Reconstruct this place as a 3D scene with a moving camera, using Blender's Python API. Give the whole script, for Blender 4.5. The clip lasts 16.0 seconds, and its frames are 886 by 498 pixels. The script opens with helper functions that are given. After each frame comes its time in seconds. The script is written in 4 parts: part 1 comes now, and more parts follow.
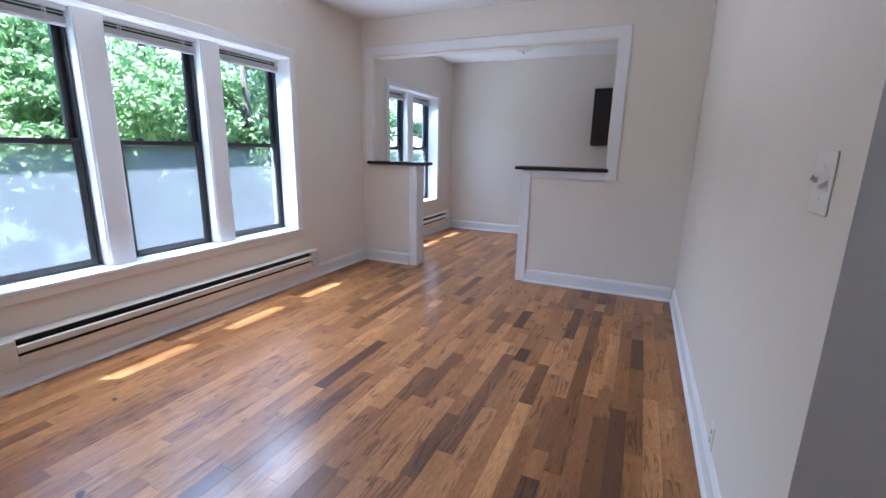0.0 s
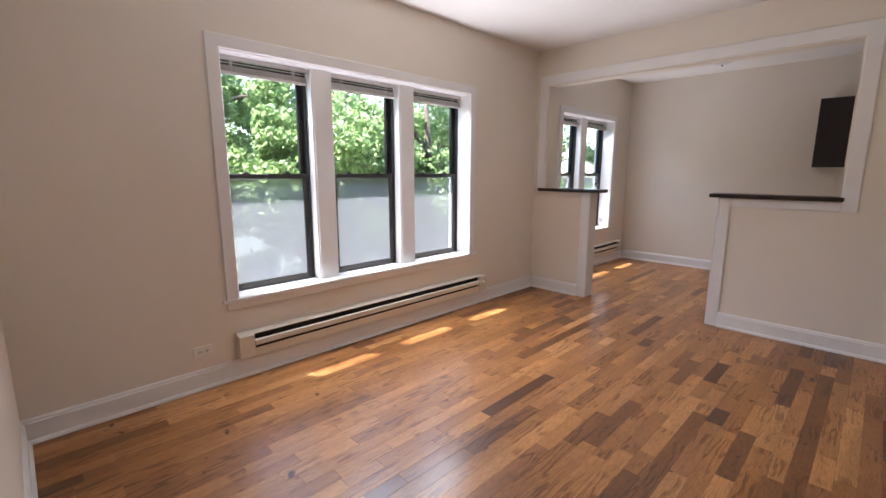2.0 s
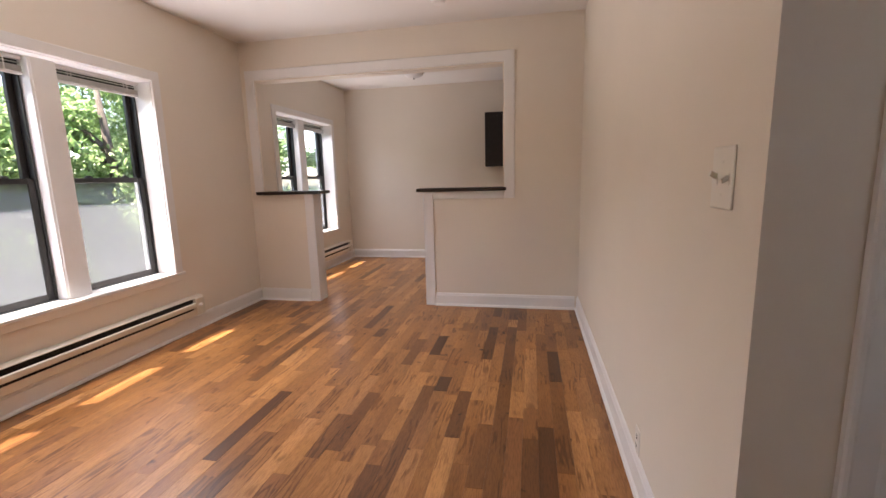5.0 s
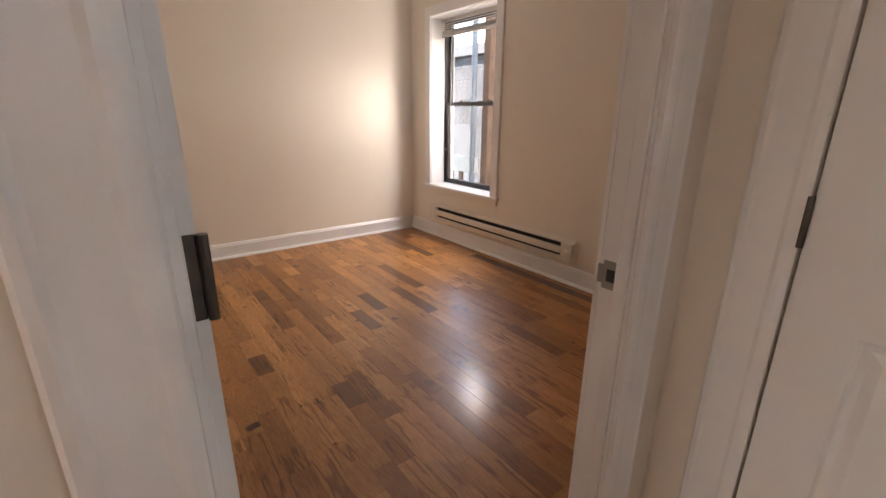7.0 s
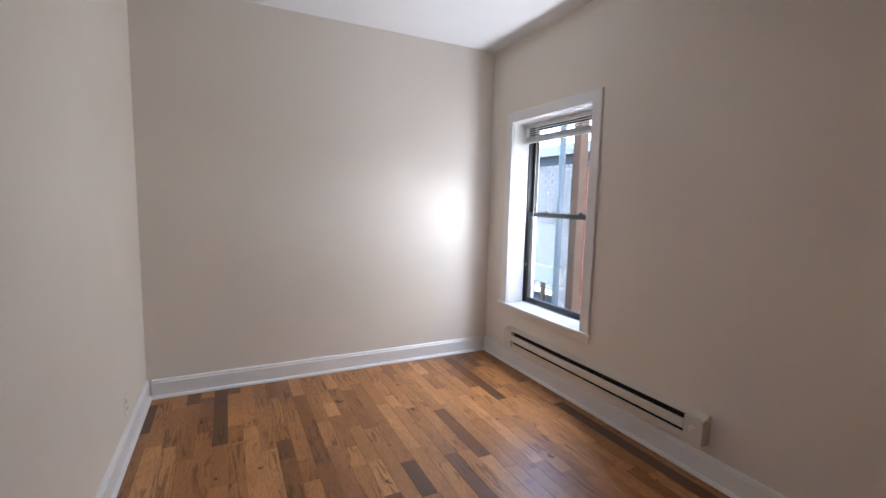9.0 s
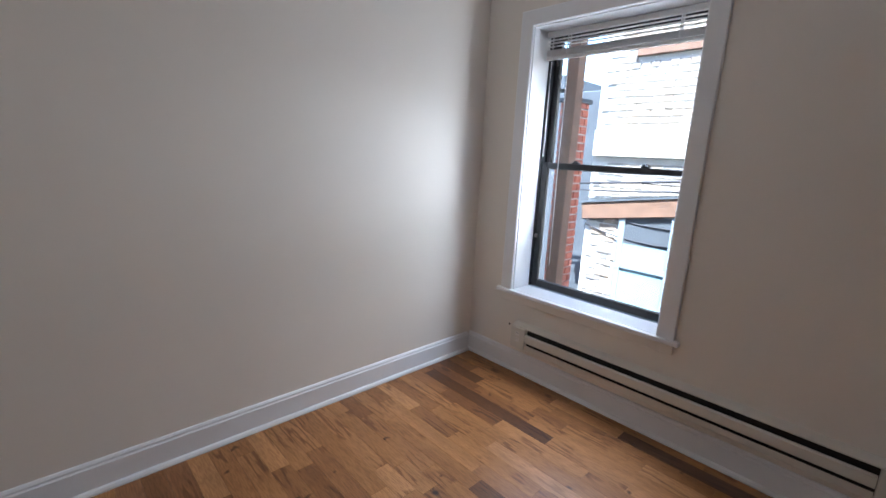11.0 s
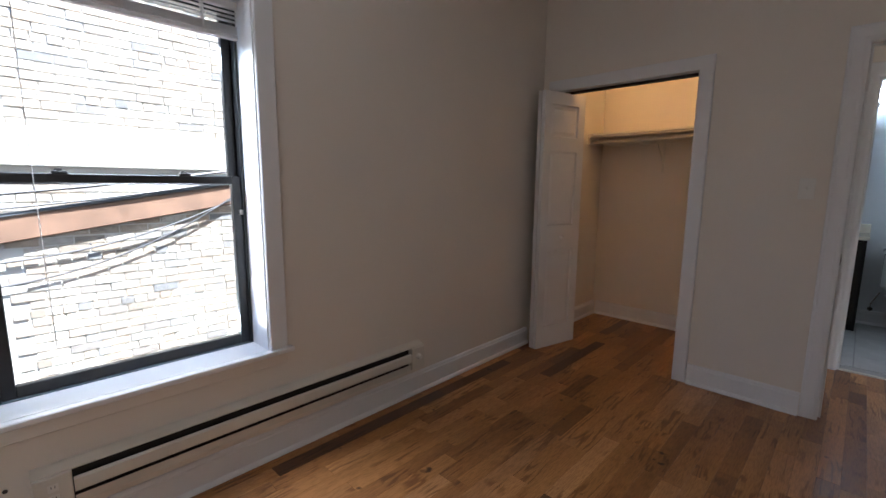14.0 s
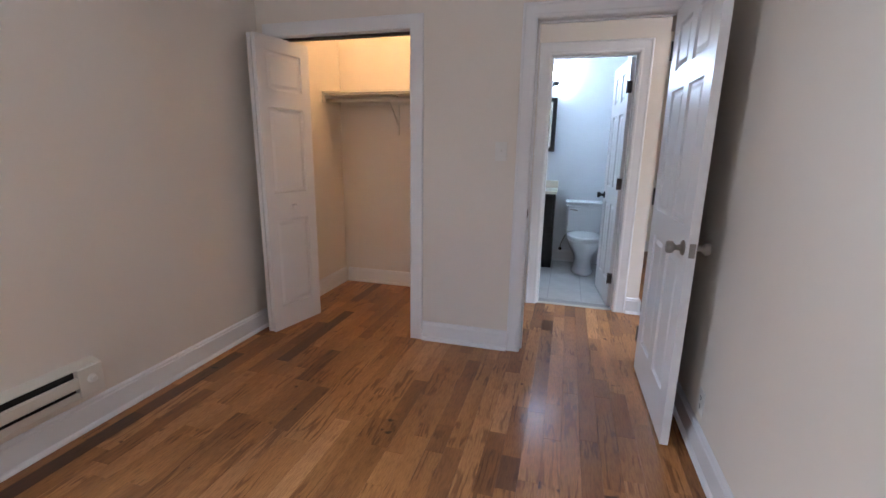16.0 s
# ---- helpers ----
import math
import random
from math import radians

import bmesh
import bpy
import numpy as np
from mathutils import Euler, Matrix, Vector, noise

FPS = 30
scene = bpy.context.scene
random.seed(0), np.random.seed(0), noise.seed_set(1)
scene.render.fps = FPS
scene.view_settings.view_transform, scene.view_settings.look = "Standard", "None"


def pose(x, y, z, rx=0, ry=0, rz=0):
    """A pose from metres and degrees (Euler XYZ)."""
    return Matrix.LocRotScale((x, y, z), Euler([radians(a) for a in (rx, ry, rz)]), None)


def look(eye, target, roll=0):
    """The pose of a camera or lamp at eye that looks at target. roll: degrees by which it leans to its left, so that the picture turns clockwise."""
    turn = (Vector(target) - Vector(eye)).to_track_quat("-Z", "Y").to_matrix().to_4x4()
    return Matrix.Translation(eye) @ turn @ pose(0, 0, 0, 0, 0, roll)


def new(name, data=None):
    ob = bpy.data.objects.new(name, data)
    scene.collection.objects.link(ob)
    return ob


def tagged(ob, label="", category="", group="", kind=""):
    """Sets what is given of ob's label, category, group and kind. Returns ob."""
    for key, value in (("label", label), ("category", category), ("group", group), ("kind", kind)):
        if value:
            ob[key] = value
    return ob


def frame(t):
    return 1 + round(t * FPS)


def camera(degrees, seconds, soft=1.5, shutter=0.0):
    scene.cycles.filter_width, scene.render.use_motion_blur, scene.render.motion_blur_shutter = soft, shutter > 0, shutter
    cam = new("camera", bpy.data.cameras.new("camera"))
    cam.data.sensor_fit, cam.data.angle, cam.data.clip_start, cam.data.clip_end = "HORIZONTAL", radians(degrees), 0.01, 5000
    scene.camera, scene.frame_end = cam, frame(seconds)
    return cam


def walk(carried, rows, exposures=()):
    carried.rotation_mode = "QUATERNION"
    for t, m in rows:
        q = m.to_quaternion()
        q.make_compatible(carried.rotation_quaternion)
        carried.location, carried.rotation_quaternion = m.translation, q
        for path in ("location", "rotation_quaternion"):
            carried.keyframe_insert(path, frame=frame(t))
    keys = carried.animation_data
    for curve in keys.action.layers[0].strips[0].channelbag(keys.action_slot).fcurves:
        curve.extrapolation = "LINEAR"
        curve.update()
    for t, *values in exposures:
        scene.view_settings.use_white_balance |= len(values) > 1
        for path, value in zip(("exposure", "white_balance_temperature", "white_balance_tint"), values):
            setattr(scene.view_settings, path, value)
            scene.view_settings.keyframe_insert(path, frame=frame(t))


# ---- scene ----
cam = camera(91.1, 16.0)
PATH = [
    (0, (0.695, 0.646, 1.378), (-0.102, 2.424, 0.93), 1.2),
    (0.5, (0.683, 0.639, 1.391), (-0.271, 2.345, 0.967), 1.3),
    (1, (0.63, 0.615, 1.428), (-0.42, 2.282, 1.083), 0.5),
    (1.5, (0.573, 0.587, 1.422), (-0.572, 2.194, 1.098), -0.1),
    (2, (0.599, 0.61, 1.411), (-0.798, 1.998, 1.062), 0.1),
    (2.5, (0.679, 0.662, 1.411), (-0.863, 1.896, 1.096), 1.1),
    (3, (0.69, 0.719, 1.354), (-0.746, 2.077, 1.046), 1.2),
    (3.2, (0.682, 0.735, 1.345), (-0.682, 2.16, 1.017), 1.0),
    (5.3, (0.637, 0.838, 1.334), (0.496, 2.807, 0.999), -1.3),
    (5.5, (0.707, 0.88, 1.323), (0.757, 2.85, 0.98), -1.0),
    (6, (0.949, 1.035, 1.311), (1.501, 2.917, 0.919), -1.4),
    (6.5, (1.174, 1.185, 1.28), (2.124, 2.881, 0.81), -1.5),
    (7, (1.35, 1.387, 1.243), (2.504, 2.907, 0.645), 0.5),
    (7.2, (1.367, 1.446, 1.228), (2.534, 2.959, 0.636), 1.3),
    (7.5, (1.495, 1.554, 1.241), (2.644, 3.075, 0.634), 1.8),
    (7.7, (1.571, 1.625, 1.269), (2.664, 3.215, 0.735), 1.9),
    (8, (1.69, 1.716, 1.34), (2.675, 3.413, 0.952), 1.7),
    (8.2, (1.721, 1.757, 1.37), (2.639, 3.51, 1.095), 1.4),
    (8.5, (1.75, 1.795, 1.426), (2.621, 3.584, 1.226), 1.3),
    (10.8, (1.805, 3.268, 1.365), (3.074, 4.757, 0.947), 2.7),
    (11, (1.807, 3.463, 1.365), (3.157, 4.876, 0.939), 2.8),
    (11.5, (1.814, 3.937, 1.332), (3.4, 5.088, 0.932), 3.4),
    (12, (1.87, 4.322, 1.34), (3.675, 5.097, 0.965), 2.9),
    (12.5, (1.882, 4.618, 1.304), (3.843, 4.834, 0.976), 2.1),
    (13, (1.965, 4.839, 1.286), (3.909, 4.48, 0.983), 1.3),
    (13.5, (2.04, 4.956, 1.274), (3.802, 4.048, 1.007), 0.6),
    (14, (2.059, 5.026, 1.319), (3.432, 3.602, 1.023), 0.5),
    (14.5, (2.013, 5.019, 1.316), (2.939, 3.275, 1.001), 0.5),
    (15, (1.931, 4.959, 1.323), (2.534, 3.083, 0.975), 0.2),
    (15.5, (1.869, 4.792, 1.326), (2.388, 2.904, 0.921), 0.6),
    (16, (1.898, 4.604, 1.317), (2.422, 2.726, 0.87), 0.9),
]
SKY, SUN, LIV, BED = 0.15, 5.0, 2.9, 6.0
EXPOSURES = [(0, 2.8, 4950, 11), (0.5, 2.75, 5300, 13), (1.5, 2.7, 6050, 16), (3.2, 2.5, 6550, 20), (5.5, 2.8, 7300, 21), (6.5, 3.2, 7850, 21), (7.2, 3.7, 7300, 19), (8.5, 3.7, 5950, 13),
             (11, 3.15, 5400, 9), (12.5, 2.85, 5500, 9), (13.5, 2.5, 5700, 10), (14, 3.05, 5700, 10), (14.5, 3.65, 5650, 11), (15.2, 4.1, 5450, 11), (16, 4.15, 5350, 11)]
walk(cam, [(t, look(eye, target, roll)) for t, eye, target, roll in PATH],
     exposures=EXPOSURES)

# ---- world and sun ----
SUN_DIR = Vector((1.0, 0.53, -2.1)).normalized()
world = bpy.data.worlds.new("sky")
scene.world = world
world.use_nodes = True
_wn = world.node_tree.nodes
sky = _wn.new("ShaderNodeTexSky")
sky.sky_type = "NISHITA"
sky.sun_disc = False
sky.sun_elevation = math.asin(-SUN_DIR.z)
sky.sun_rotation = math.atan2(-SUN_DIR.x, -SUN_DIR.y)
_wn["Background"].inputs["Strength"].default_value = SKY
world.node_tree.links.new(sky.outputs[0], _wn["Background"].inputs[0])
sun_data = bpy.data.lights.new("sun", "SUN")
sun_data.energy, sun_data.angle, sun_data.color = SUN, radians(0.5), (1.0, 0.95, 0.87)
sun = new("sun", sun_data)
sun.matrix_world = look((-10, -5, 20), Vector((-10, -5, 20)) + SUN_DIR)


# area lamps added at the window openings in place of sky light
def window_light(name, x, y0, y1, z, inward, tilt, watts, color, spread=80, height=0.12):
    """A strip in the opening; tilt: degrees above the level at which it faces into the room."""
    d = bpy.data.lights.new(name, "AREA")
    d.shape, d.size, d.size_y, d.energy, d.color, d.spread = "RECTANGLE", y1 - y0, height, watts, color, radians(spread)
    ob = new(name, d)
    ob.matrix_world = look((x, (y0 + y1) / 2, z), (x + inward * math.cos(radians(tilt)), (y0 + y1) / 2, z + math.sin(radians(tilt))))
    return ob


# ---- materials ----
def mat(name):
    m = bpy.data.materials.new(name)
    m.use_nodes = True
    nt = m.node_tree
    return m, nt, nt.nodes["Principled BSDF"], nt.links


def tex_coord(nt, kind="Object"):
    return nt.nodes.new("ShaderNodeTexCoord").outputs[kind]


def noise_node(nt, scale, detail=4.0, vec=None, rough=0.55):
    n = nt.nodes.new("ShaderNodeTexNoise")
    n.inputs["Scale"].default_value, n.inputs["Detail"].default_value = scale, detail
    n.inputs["Roughness"].default_value = rough
    if vec is not None:
        nt.links.new(vec, n.inputs["Vector"])
    return n


def ramp(nt, fac, stops):
    r = nt.nodes.new("ShaderNodeValToRGB")
    els = r.color_ramp.elements
    while len(els) < len(stops):
        els.new(0.5)
    for e, (p, c) in zip(els, stops):
        e.position, e.color = p, (*c, 1)
    nt.links.new(fac, r.inputs[0])
    return r.outputs[0]


def bump(nt, height, strength, dist, bsdf):
    b = nt.nodes.new("ShaderNodeBump")
    b.inputs["Strength"].default_value, b.inputs["Distance"].default_value = strength, dist
    nt.links.new(height, b.inputs["Height"])
    nt.links.new(b.outputs[0], bsdf.inputs["Normal"])


def surface(name, color, rough=0.5, metal=0.0, vary=0.06, scale=3.0, grain=60.0, relief=0.15, relief_dist=0.002):
    """A painted or plain surface with broad and fine variation."""
    m, nt, b, ln = mat(name)
    vec = tex_coord(nt)
    n1, n2 = noise_node(nt, scale, 5, vec), noise_node(nt, grain, 3, vec)
    dark = tuple(c * (1 - vary) for c in color)
    light = tuple(min(1, c * (1 + vary * 0.6)) for c in color)
    ln.new(ramp(nt, n1.outputs[0], [(0.3, dark), (0.7, light)]), b.inputs["Base Color"])
    r = nt.nodes.new("ShaderNodeMapRange")
    r.inputs["To Min"].default_value, r.inputs["To Max"].default_value = rough * 0.85, min(1, rough * 1.15)
    ln.new(n2.outputs[0], r.inputs[0])
    ln.new(r.outputs[0], b.inputs["Roughness"])
    b.inputs["Metallic"].default_value = metal
    bump(nt, n2.outputs[0], relief, relief_dist, b)
    return m


M_WALL = surface("wall_paint", (0.78, 0.715, 0.63), 0.62, vary=0.03, scale=1.3, grain=140, relief=0.12)
M_CEIL = surface("ceiling_paint", (0.80, 0.78, 0.76), 0.8, vary=0.03, scale=1.0, grain=90, relief=0.12)
M_TRIM = surface("trim_paint", (0.80, 0.79, 0.785), 0.35, vary=0.03, scale=4, grain=40, relief=0.08)
M_DOOR = surface("door_paint", (0.80, 0.79, 0.785), 0.33, vary=0.02, scale=5, grain=220, relief=0.10, relief_dist=0.001)
M_BATH = surface("bath_paint", (0.78, 0.80, 0.82), 0.5, vary=0.03, scale=2, grain=110, relief=0.1)
M_BLACK = surface("black_sash_paint", (0.022, 0.021, 0.021), 0.38, vary=0.4, scale=18, grain=90, relief=0.3)
M_HEAT = surface("heater_enamel", (0.70, 0.66, 0.58), 0.38, vary=0.05, scale=6, grain=60, relief=0.05)
# near-black colour stands in for the shade inside heaters, outlet slots and small holes
M_DARK = surface("recess_shade_black", (0.015, 0.013, 0.012), 0.7, vary=0.3, scale=10)
M_CAP = surface("dark_stained_cap", (0.022, 0.014, 0.011), 0.3, vary=0.4, scale=12, grain=80)
M_CAB = surface("espresso_wood", (0.013, 0.007, 0.006), 0.6, vary=0.35, scale=14, grain=90)
M_PLATE = surface("ivory_plastic", (0.78, 0.75, 0.69), 0.35, vary=0.02)
M_BLIND = surface("blind_vinyl", (0.66, 0.64, 0.63), 0.4, vary=0.06, scale=10)
M_NICKEL = surface("satin_nickel", (0.34, 0.31, 0.28), 0.32, metal=1.0, vary=0.1, scale=30, relief=0.02)
M_BRONZE = surface("dark_bronze", (0.05, 0.045, 0.042), 0.35, metal=0.8, vary=0.2, scale=30, relief=0.02)
M_HINGE = surface("aged_hinge_metal", (0.12, 0.108, 0.098), 0.42, metal=0.9, vary=0.25, scale=40)
M_PORC = surface("white_porcelain", (0.80, 0.81, 0.81), 0.12, vary=0.015, relief=0.0)
M_TOP = surface("cream_vanity_top", (0.72, 0.66, 0.55), 0.25, vary=0.08, scale=14)
M_SUB = surface("subfloor", (0.03, 0.018, 0.010), 0.8, vary=0.3)
M_SHELF = surface("shelf_paint", (0.72, 0.68, 0.60), 0.5, vary=0.04)
M_TILE = surface("bath_tile", (0.62, 0.60, 0.57), 0.25, vary=0.08, scale=6, grain=25, relief=0.06)
M_GROUT = surface("grout", (0.36, 0.34, 0.32), 0.85, vary=0.15)
M_GROUND = surface("yard_ground", (0.03, 0.038, 0.02), 0.9, vary=0.3, scale=0.8, grain=20, relief=0.5, relief_dist=0.02)
M_EXT = surface("outer_masonry", (0.30, 0.22, 0.18), 0.85, vary=0.2, scale=2, grain=40, relief=0.4)
M_TIMBER = surface("weathered_timber", (0.15, 0.085, 0.055), 0.75, vary=0.3, scale=9, grain=60, relief=0.4)
M_MORTAR = surface("mortar", (0.46, 0.44, 0.41), 0.9, vary=0.12, scale=5, grain=70, relief=0.5)
M_LIMESTONE = surface("pale_stone", (0.62, 0.60, 0.55), 0.8, vary=0.1, scale=4, grain=60, relief=0.3)
M_SLATE = surface("grey_roof_felt", (0.06, 0.068, 0.08), 0.8, vary=0.2, scale=4, grain=30, relief=0.3)
M_GREYMETAL = surface("grey_painted_frame", (0.20, 0.24, 0.28), 0.4, vary=0.1)
M_TEAL = surface("pale_blue_reflection", (0.20, 0.30, 0.34), 0.5, vary=0.1, scale=5)
M_CABLE = surface("black_cable", (0.02, 0.02, 0.025), 0.5, vary=0.2)
M_WHITEWOOD = surface("white_painted_wood", (0.66, 0.64, 0.60), 0.6, vary=0.12, scale=9)
M_BARK = surface("bark", (0.10, 0.075, 0.055), 0.9, vary=0.4, scale=8, grain=40, relief=0.8, relief_dist=0.01)


def glowing(name, color, strength):
    m, nt, b, ln = mat(name)
    b.inputs["Base Color"].default_value = (0.85, 0.82, 0.76, 1)
    b.inputs["Emission Color"].default_value = (*color, 1)
    b.inputs["Emission Strength"].default_value = strength
    return m


M_BULB_WARM = glowing("closet_bulb_glow", (1.0, 0.56, 0.22), 20)
M_BULB_COOL = glowing("vanity_bulb_glow", (0.78, 0.90, 1.0), 4.8)
M_FANGLASS = glowing("fan_bowl_glow", (1.0, 0.80, 0.5), 2.5)


def wood(name, joined):
    """Oiled red oak strip: each board its own tone, with long grain and a satin varnish."""
    m, nt, b, ln = mat(name)
    if joined:
        rnd = nt.nodes.new("ShaderNodeNewGeometry").outputs["Random Per Island"]
    else:
        rnd = nt.nodes.new("ShaderNodeObjectInfo").outputs["Random"]
    vec = tex_coord(nt)
    off = nt.nodes.new("ShaderNodeVectorMath")
    off.operation = "MULTIPLY"
    off.inputs[1].default_value = (37.0, 53.0, 19.0)
    ln.new(rnd, off.inputs[0])
    add = nt.nodes.new("ShaderNodeVectorMath")
    ln.new(vec, add.inputs[0])
    ln.new(off.outputs[0], add.inputs[1])
    mp = nt.nodes.new("ShaderNodeMapping")
    mp.inputs["Scale"].default_value = (1.0, 0.11, 1.0)
    ln.new(add.outputs[0], mp.inputs[0])
    tone = ramp(nt, rnd, [(0.0, (0.075, 0.028, 0.009)), (0.05, (0.14, 0.057, 0.017)), (0.12, (0.22, 0.094, 0.028)), (0.34, (0.285, 0.126, 0.038)), (0.6, (0.335, 0.154, 0.048)),
                          (0.82, (0.38, 0.18, 0.060)), (0.94, (0.46, 0.235, 0.09)), (1.0, (0.19, 0.073, 0.024))])
    big = noise_node(nt, 9, 4, mp.outputs[0], 0.6)
    wave = nt.nodes.new("ShaderNodeTexWave")
    wave.wave_type = "RINGS"
    wave.rings_direction = "Z"
    wave.inputs["Scale"].default_value, wave.inputs["Distortion"].default_value = 7, 16
    wave.inputs["Detail"].default_value, wave.inputs["Detail Scale"].default_value = 3, 2.2
    ln.new(mp.outputs[0], wave.inputs[0])
    fine = noise_node(nt, 190, 3, mp.outputs[0])
    knots = noise_node(nt, 9, 2, add.outputs[0])
    blotch = noise_node(nt, 2.2, 3, vec)

    def mul(a, fac, lo, hi, p0, p1):
        r = ramp(nt, fac, [(p0, lo), (p1, hi)])
        mx = nt.nodes.new("ShaderNodeMix")
        mx.data_type, mx.blend_type = "RGBA", "MULTIPLY"
        mx.inputs[0].default_value = 1.0
        ln.new(a, mx.inputs[6])
        ln.new(r, mx.inputs[7])
        return mx.outputs[2]

    c = mul(tone, big.outputs[0], (0.76, 0.70, 0.64), (1.15, 1.14, 1.13), 0.28, 0.64)
    gate = nt.nodes.new("ShaderNodeMath")
    gate.operation = "MAXIMUM"
    gm = nt.nodes.new("ShaderNodeMapRange")
    gm.inputs["From Min"].default_value, gm.inputs["From Max"].default_value = 0.42, 0.58
    gn = noise_node(nt, 3.2, 2, add.outputs[0])
    ln.new(gn.outputs[0], gm.inputs[0])
    ln.new(gm.outputs[0], gate.inputs[0])
    ln.new(wave.outputs[0], gate.inputs[1])
    c = mul(c, gate.outputs[0], (0.60, 0.53, 0.46), (1.1, 1.1, 1.1), 0.04, 0.38)
    c = mul(c, fine.outputs[0], (0.80, 0.76, 0.70), (1.1, 1.08, 1.06), 0.36, 0.58)
    c = mul(c, knots.outputs[0], (0.16, 0.10, 0.07), (1, 1, 1), 0.235, 0.29)
    c = mul(c, blotch.outputs[0], (0.88, 0.86, 0.84), (1.05, 1.05, 1.05), 0.35, 0.65)
    ln.new(c, b.inputs["Base Color"])
    rr = nt.nodes.new("ShaderNodeMapRange")
    rr.inputs["To Min"].default_value, rr.inputs["To Max"].default_value = 0.38, 0.54
    ln.new(big.outputs[0], rr.inputs[0])
    ln.new(rr.outputs[0], b.inputs["Roughness"])
    b.inputs["Coat Weight"].default_value, b.inputs["Coat Roughness"].default_value = 0.5, 0.2
    b.inputs["Specular IOR Level"].default_value = 0.35
    bump(nt, fine.outputs[0], 0.10, 0.0005, b)
    return m


M_WOOD, M_WOODJ = wood("oak_board", False), wood("oak_boards_rest", True)


def brick_mat(name, cols, joined=True):
    m, nt, b, ln = mat(name)
    rnd = nt.nodes.new("ShaderNodeNewGeometry").outputs["Random Per Island"] if joined else nt.nodes.new("ShaderNodeObjectInfo").outputs["Random"]
    n = noise_node(nt, 22, 5, tex_coord(nt))
    tone = ramp(nt, rnd, [(i / (len(cols) - 1), c) for i, c in enumerate(cols)])
    mx = nt.nodes.new("ShaderNodeMix")
    mx.data_type, mx.blend_type = "RGBA", "MULTIPLY"
    mx.inputs[0].default_value = 1.0
    ln.new(tone, mx.inputs[6])
    ln.new(ramp(nt, n.outputs[0], [(0.3, (0.7, 0.68, 0.66)), (0.7, (1.1, 1.1, 1.1))]), mx.inputs[7])
    ln.new(mx.outputs[2], b.inputs["Base Color"])
    b.inputs["Roughness"].default_value = 0.88
    bump(nt, n.outputs[0], 0.5, 0.006, b)
    return m


PALE = [(0.20, 0.17, 0.14), (0.36, 0.32, 0.28), (0.28, 0.22, 0.17), (0.44, 0.41, 0.37), (0.15, 0.15, 0.155), (0.33, 0.26, 0.20), (0.45, 0.42, 0.38)]
M_BRICK, M_BRICKJ = brick_mat("pale_common_brick", PALE, False), brick_mat("pale_common_brick_rest", PALE)
M_REDBRICK = brick_mat("red_brick", [(0.36, 0.10, 0.06), (0.44, 0.14, 0.09), (0.30, 0.09, 0.06)])
# grey brick darkened so that its colour holds the building's shade
M_GREYBRICK = brick_mat("grey_shaded_brick", [(0.045, 0.05, 0.06), (0.065, 0.072, 0.085), (0.034, 0.038, 0.046)])


def glass(name, frosted):
    m, nt, b, ln = mat(name)
    nt.nodes.remove(b)
    out = nt.nodes["Material Output"]
    tr = nt.nodes.new("ShaderNodeBsdfTransparent")
    mix = nt.nodes.new("ShaderNodeMixShader")
    if frosted:
        tr.inputs[0].default_value = (0.95, 0.97, 1.0, 1)
        d1 = nt.nodes.new("ShaderNodeBsdfTranslucent")
        d1.inputs[0].default_value = (0.21, 0.226, 0.255, 1)
        d2 = nt.nodes.new("ShaderNodeBsdfDiffuse")
        d2.inputs[0].default_value = (0.4, 0.42, 0.45, 1)
        m2 = nt.nodes.new("ShaderNodeMixShader")
        m2.inputs[0].default_value = 0.25
        ln.new(d1.outputs[0], m2.inputs[1])
        ln.new(d2.outputs[0], m2.inputs[2])
        n = noise_node(nt, 5, 4, tex_coord(nt))
        r = nt.nodes.new("ShaderNodeMapRange")
        r.inputs["To Min"].default_value, r.inputs["To Max"].default_value = 0.52, 0.58
        ln.new(n.outputs[0], r.inputs[0])
        ln.new(r.outputs[0], mix.inputs[0])
        ln.new(tr.outputs[0], mix.inputs[1])
        ln.new(m2.outputs[0], mix.inputs[2])
    else:
        g = nt.nodes.new("ShaderNodeBsdfGlossy")
        g.inputs["Roughness"].default_value = 0.02
        lw = nt.nodes.new("ShaderNodeLayerWeight")
        lw.inputs[0].default_value = 0.5
        pw = nt.nodes.new("ShaderNodeMath")
        pw.operation = "POWER"
        pw.inputs[1].default_value = 5.0
        ln.new(lw.outputs["Facing"], pw.inputs[0])
        f = nt.nodes.new("ShaderNodeMapRange")
        f.inputs["To Min"].default_value, f.inputs["To Max"].default_value = 0.025, 0.6
        ln.new(pw.outputs[0], f.inputs[0])
        tr.inputs[0].default_value = (0.95, 0.97, 0.97, 1)
        ln.new(f.outputs[0], mix.inputs[0])
        ln.new(tr.outputs[0], mix.inputs[1])
        ln.new(g.outputs[0], mix.inputs[2])
    ln.new(mix.outputs[0], out.inputs[0])
    return m


M_GLASS, M_FROST = glass("window_glass", False), glass("frosted_film_glass", True)
M_MIRROR, _nt, _b, _ln = mat("mirror_silver")
_b.inputs["Base Color"].default_value, _b.inputs["Metallic"].default_value, _b.inputs["Roughness"].default_value = (0.85, 0.87, 0.87, 1), 1.0, 0.02


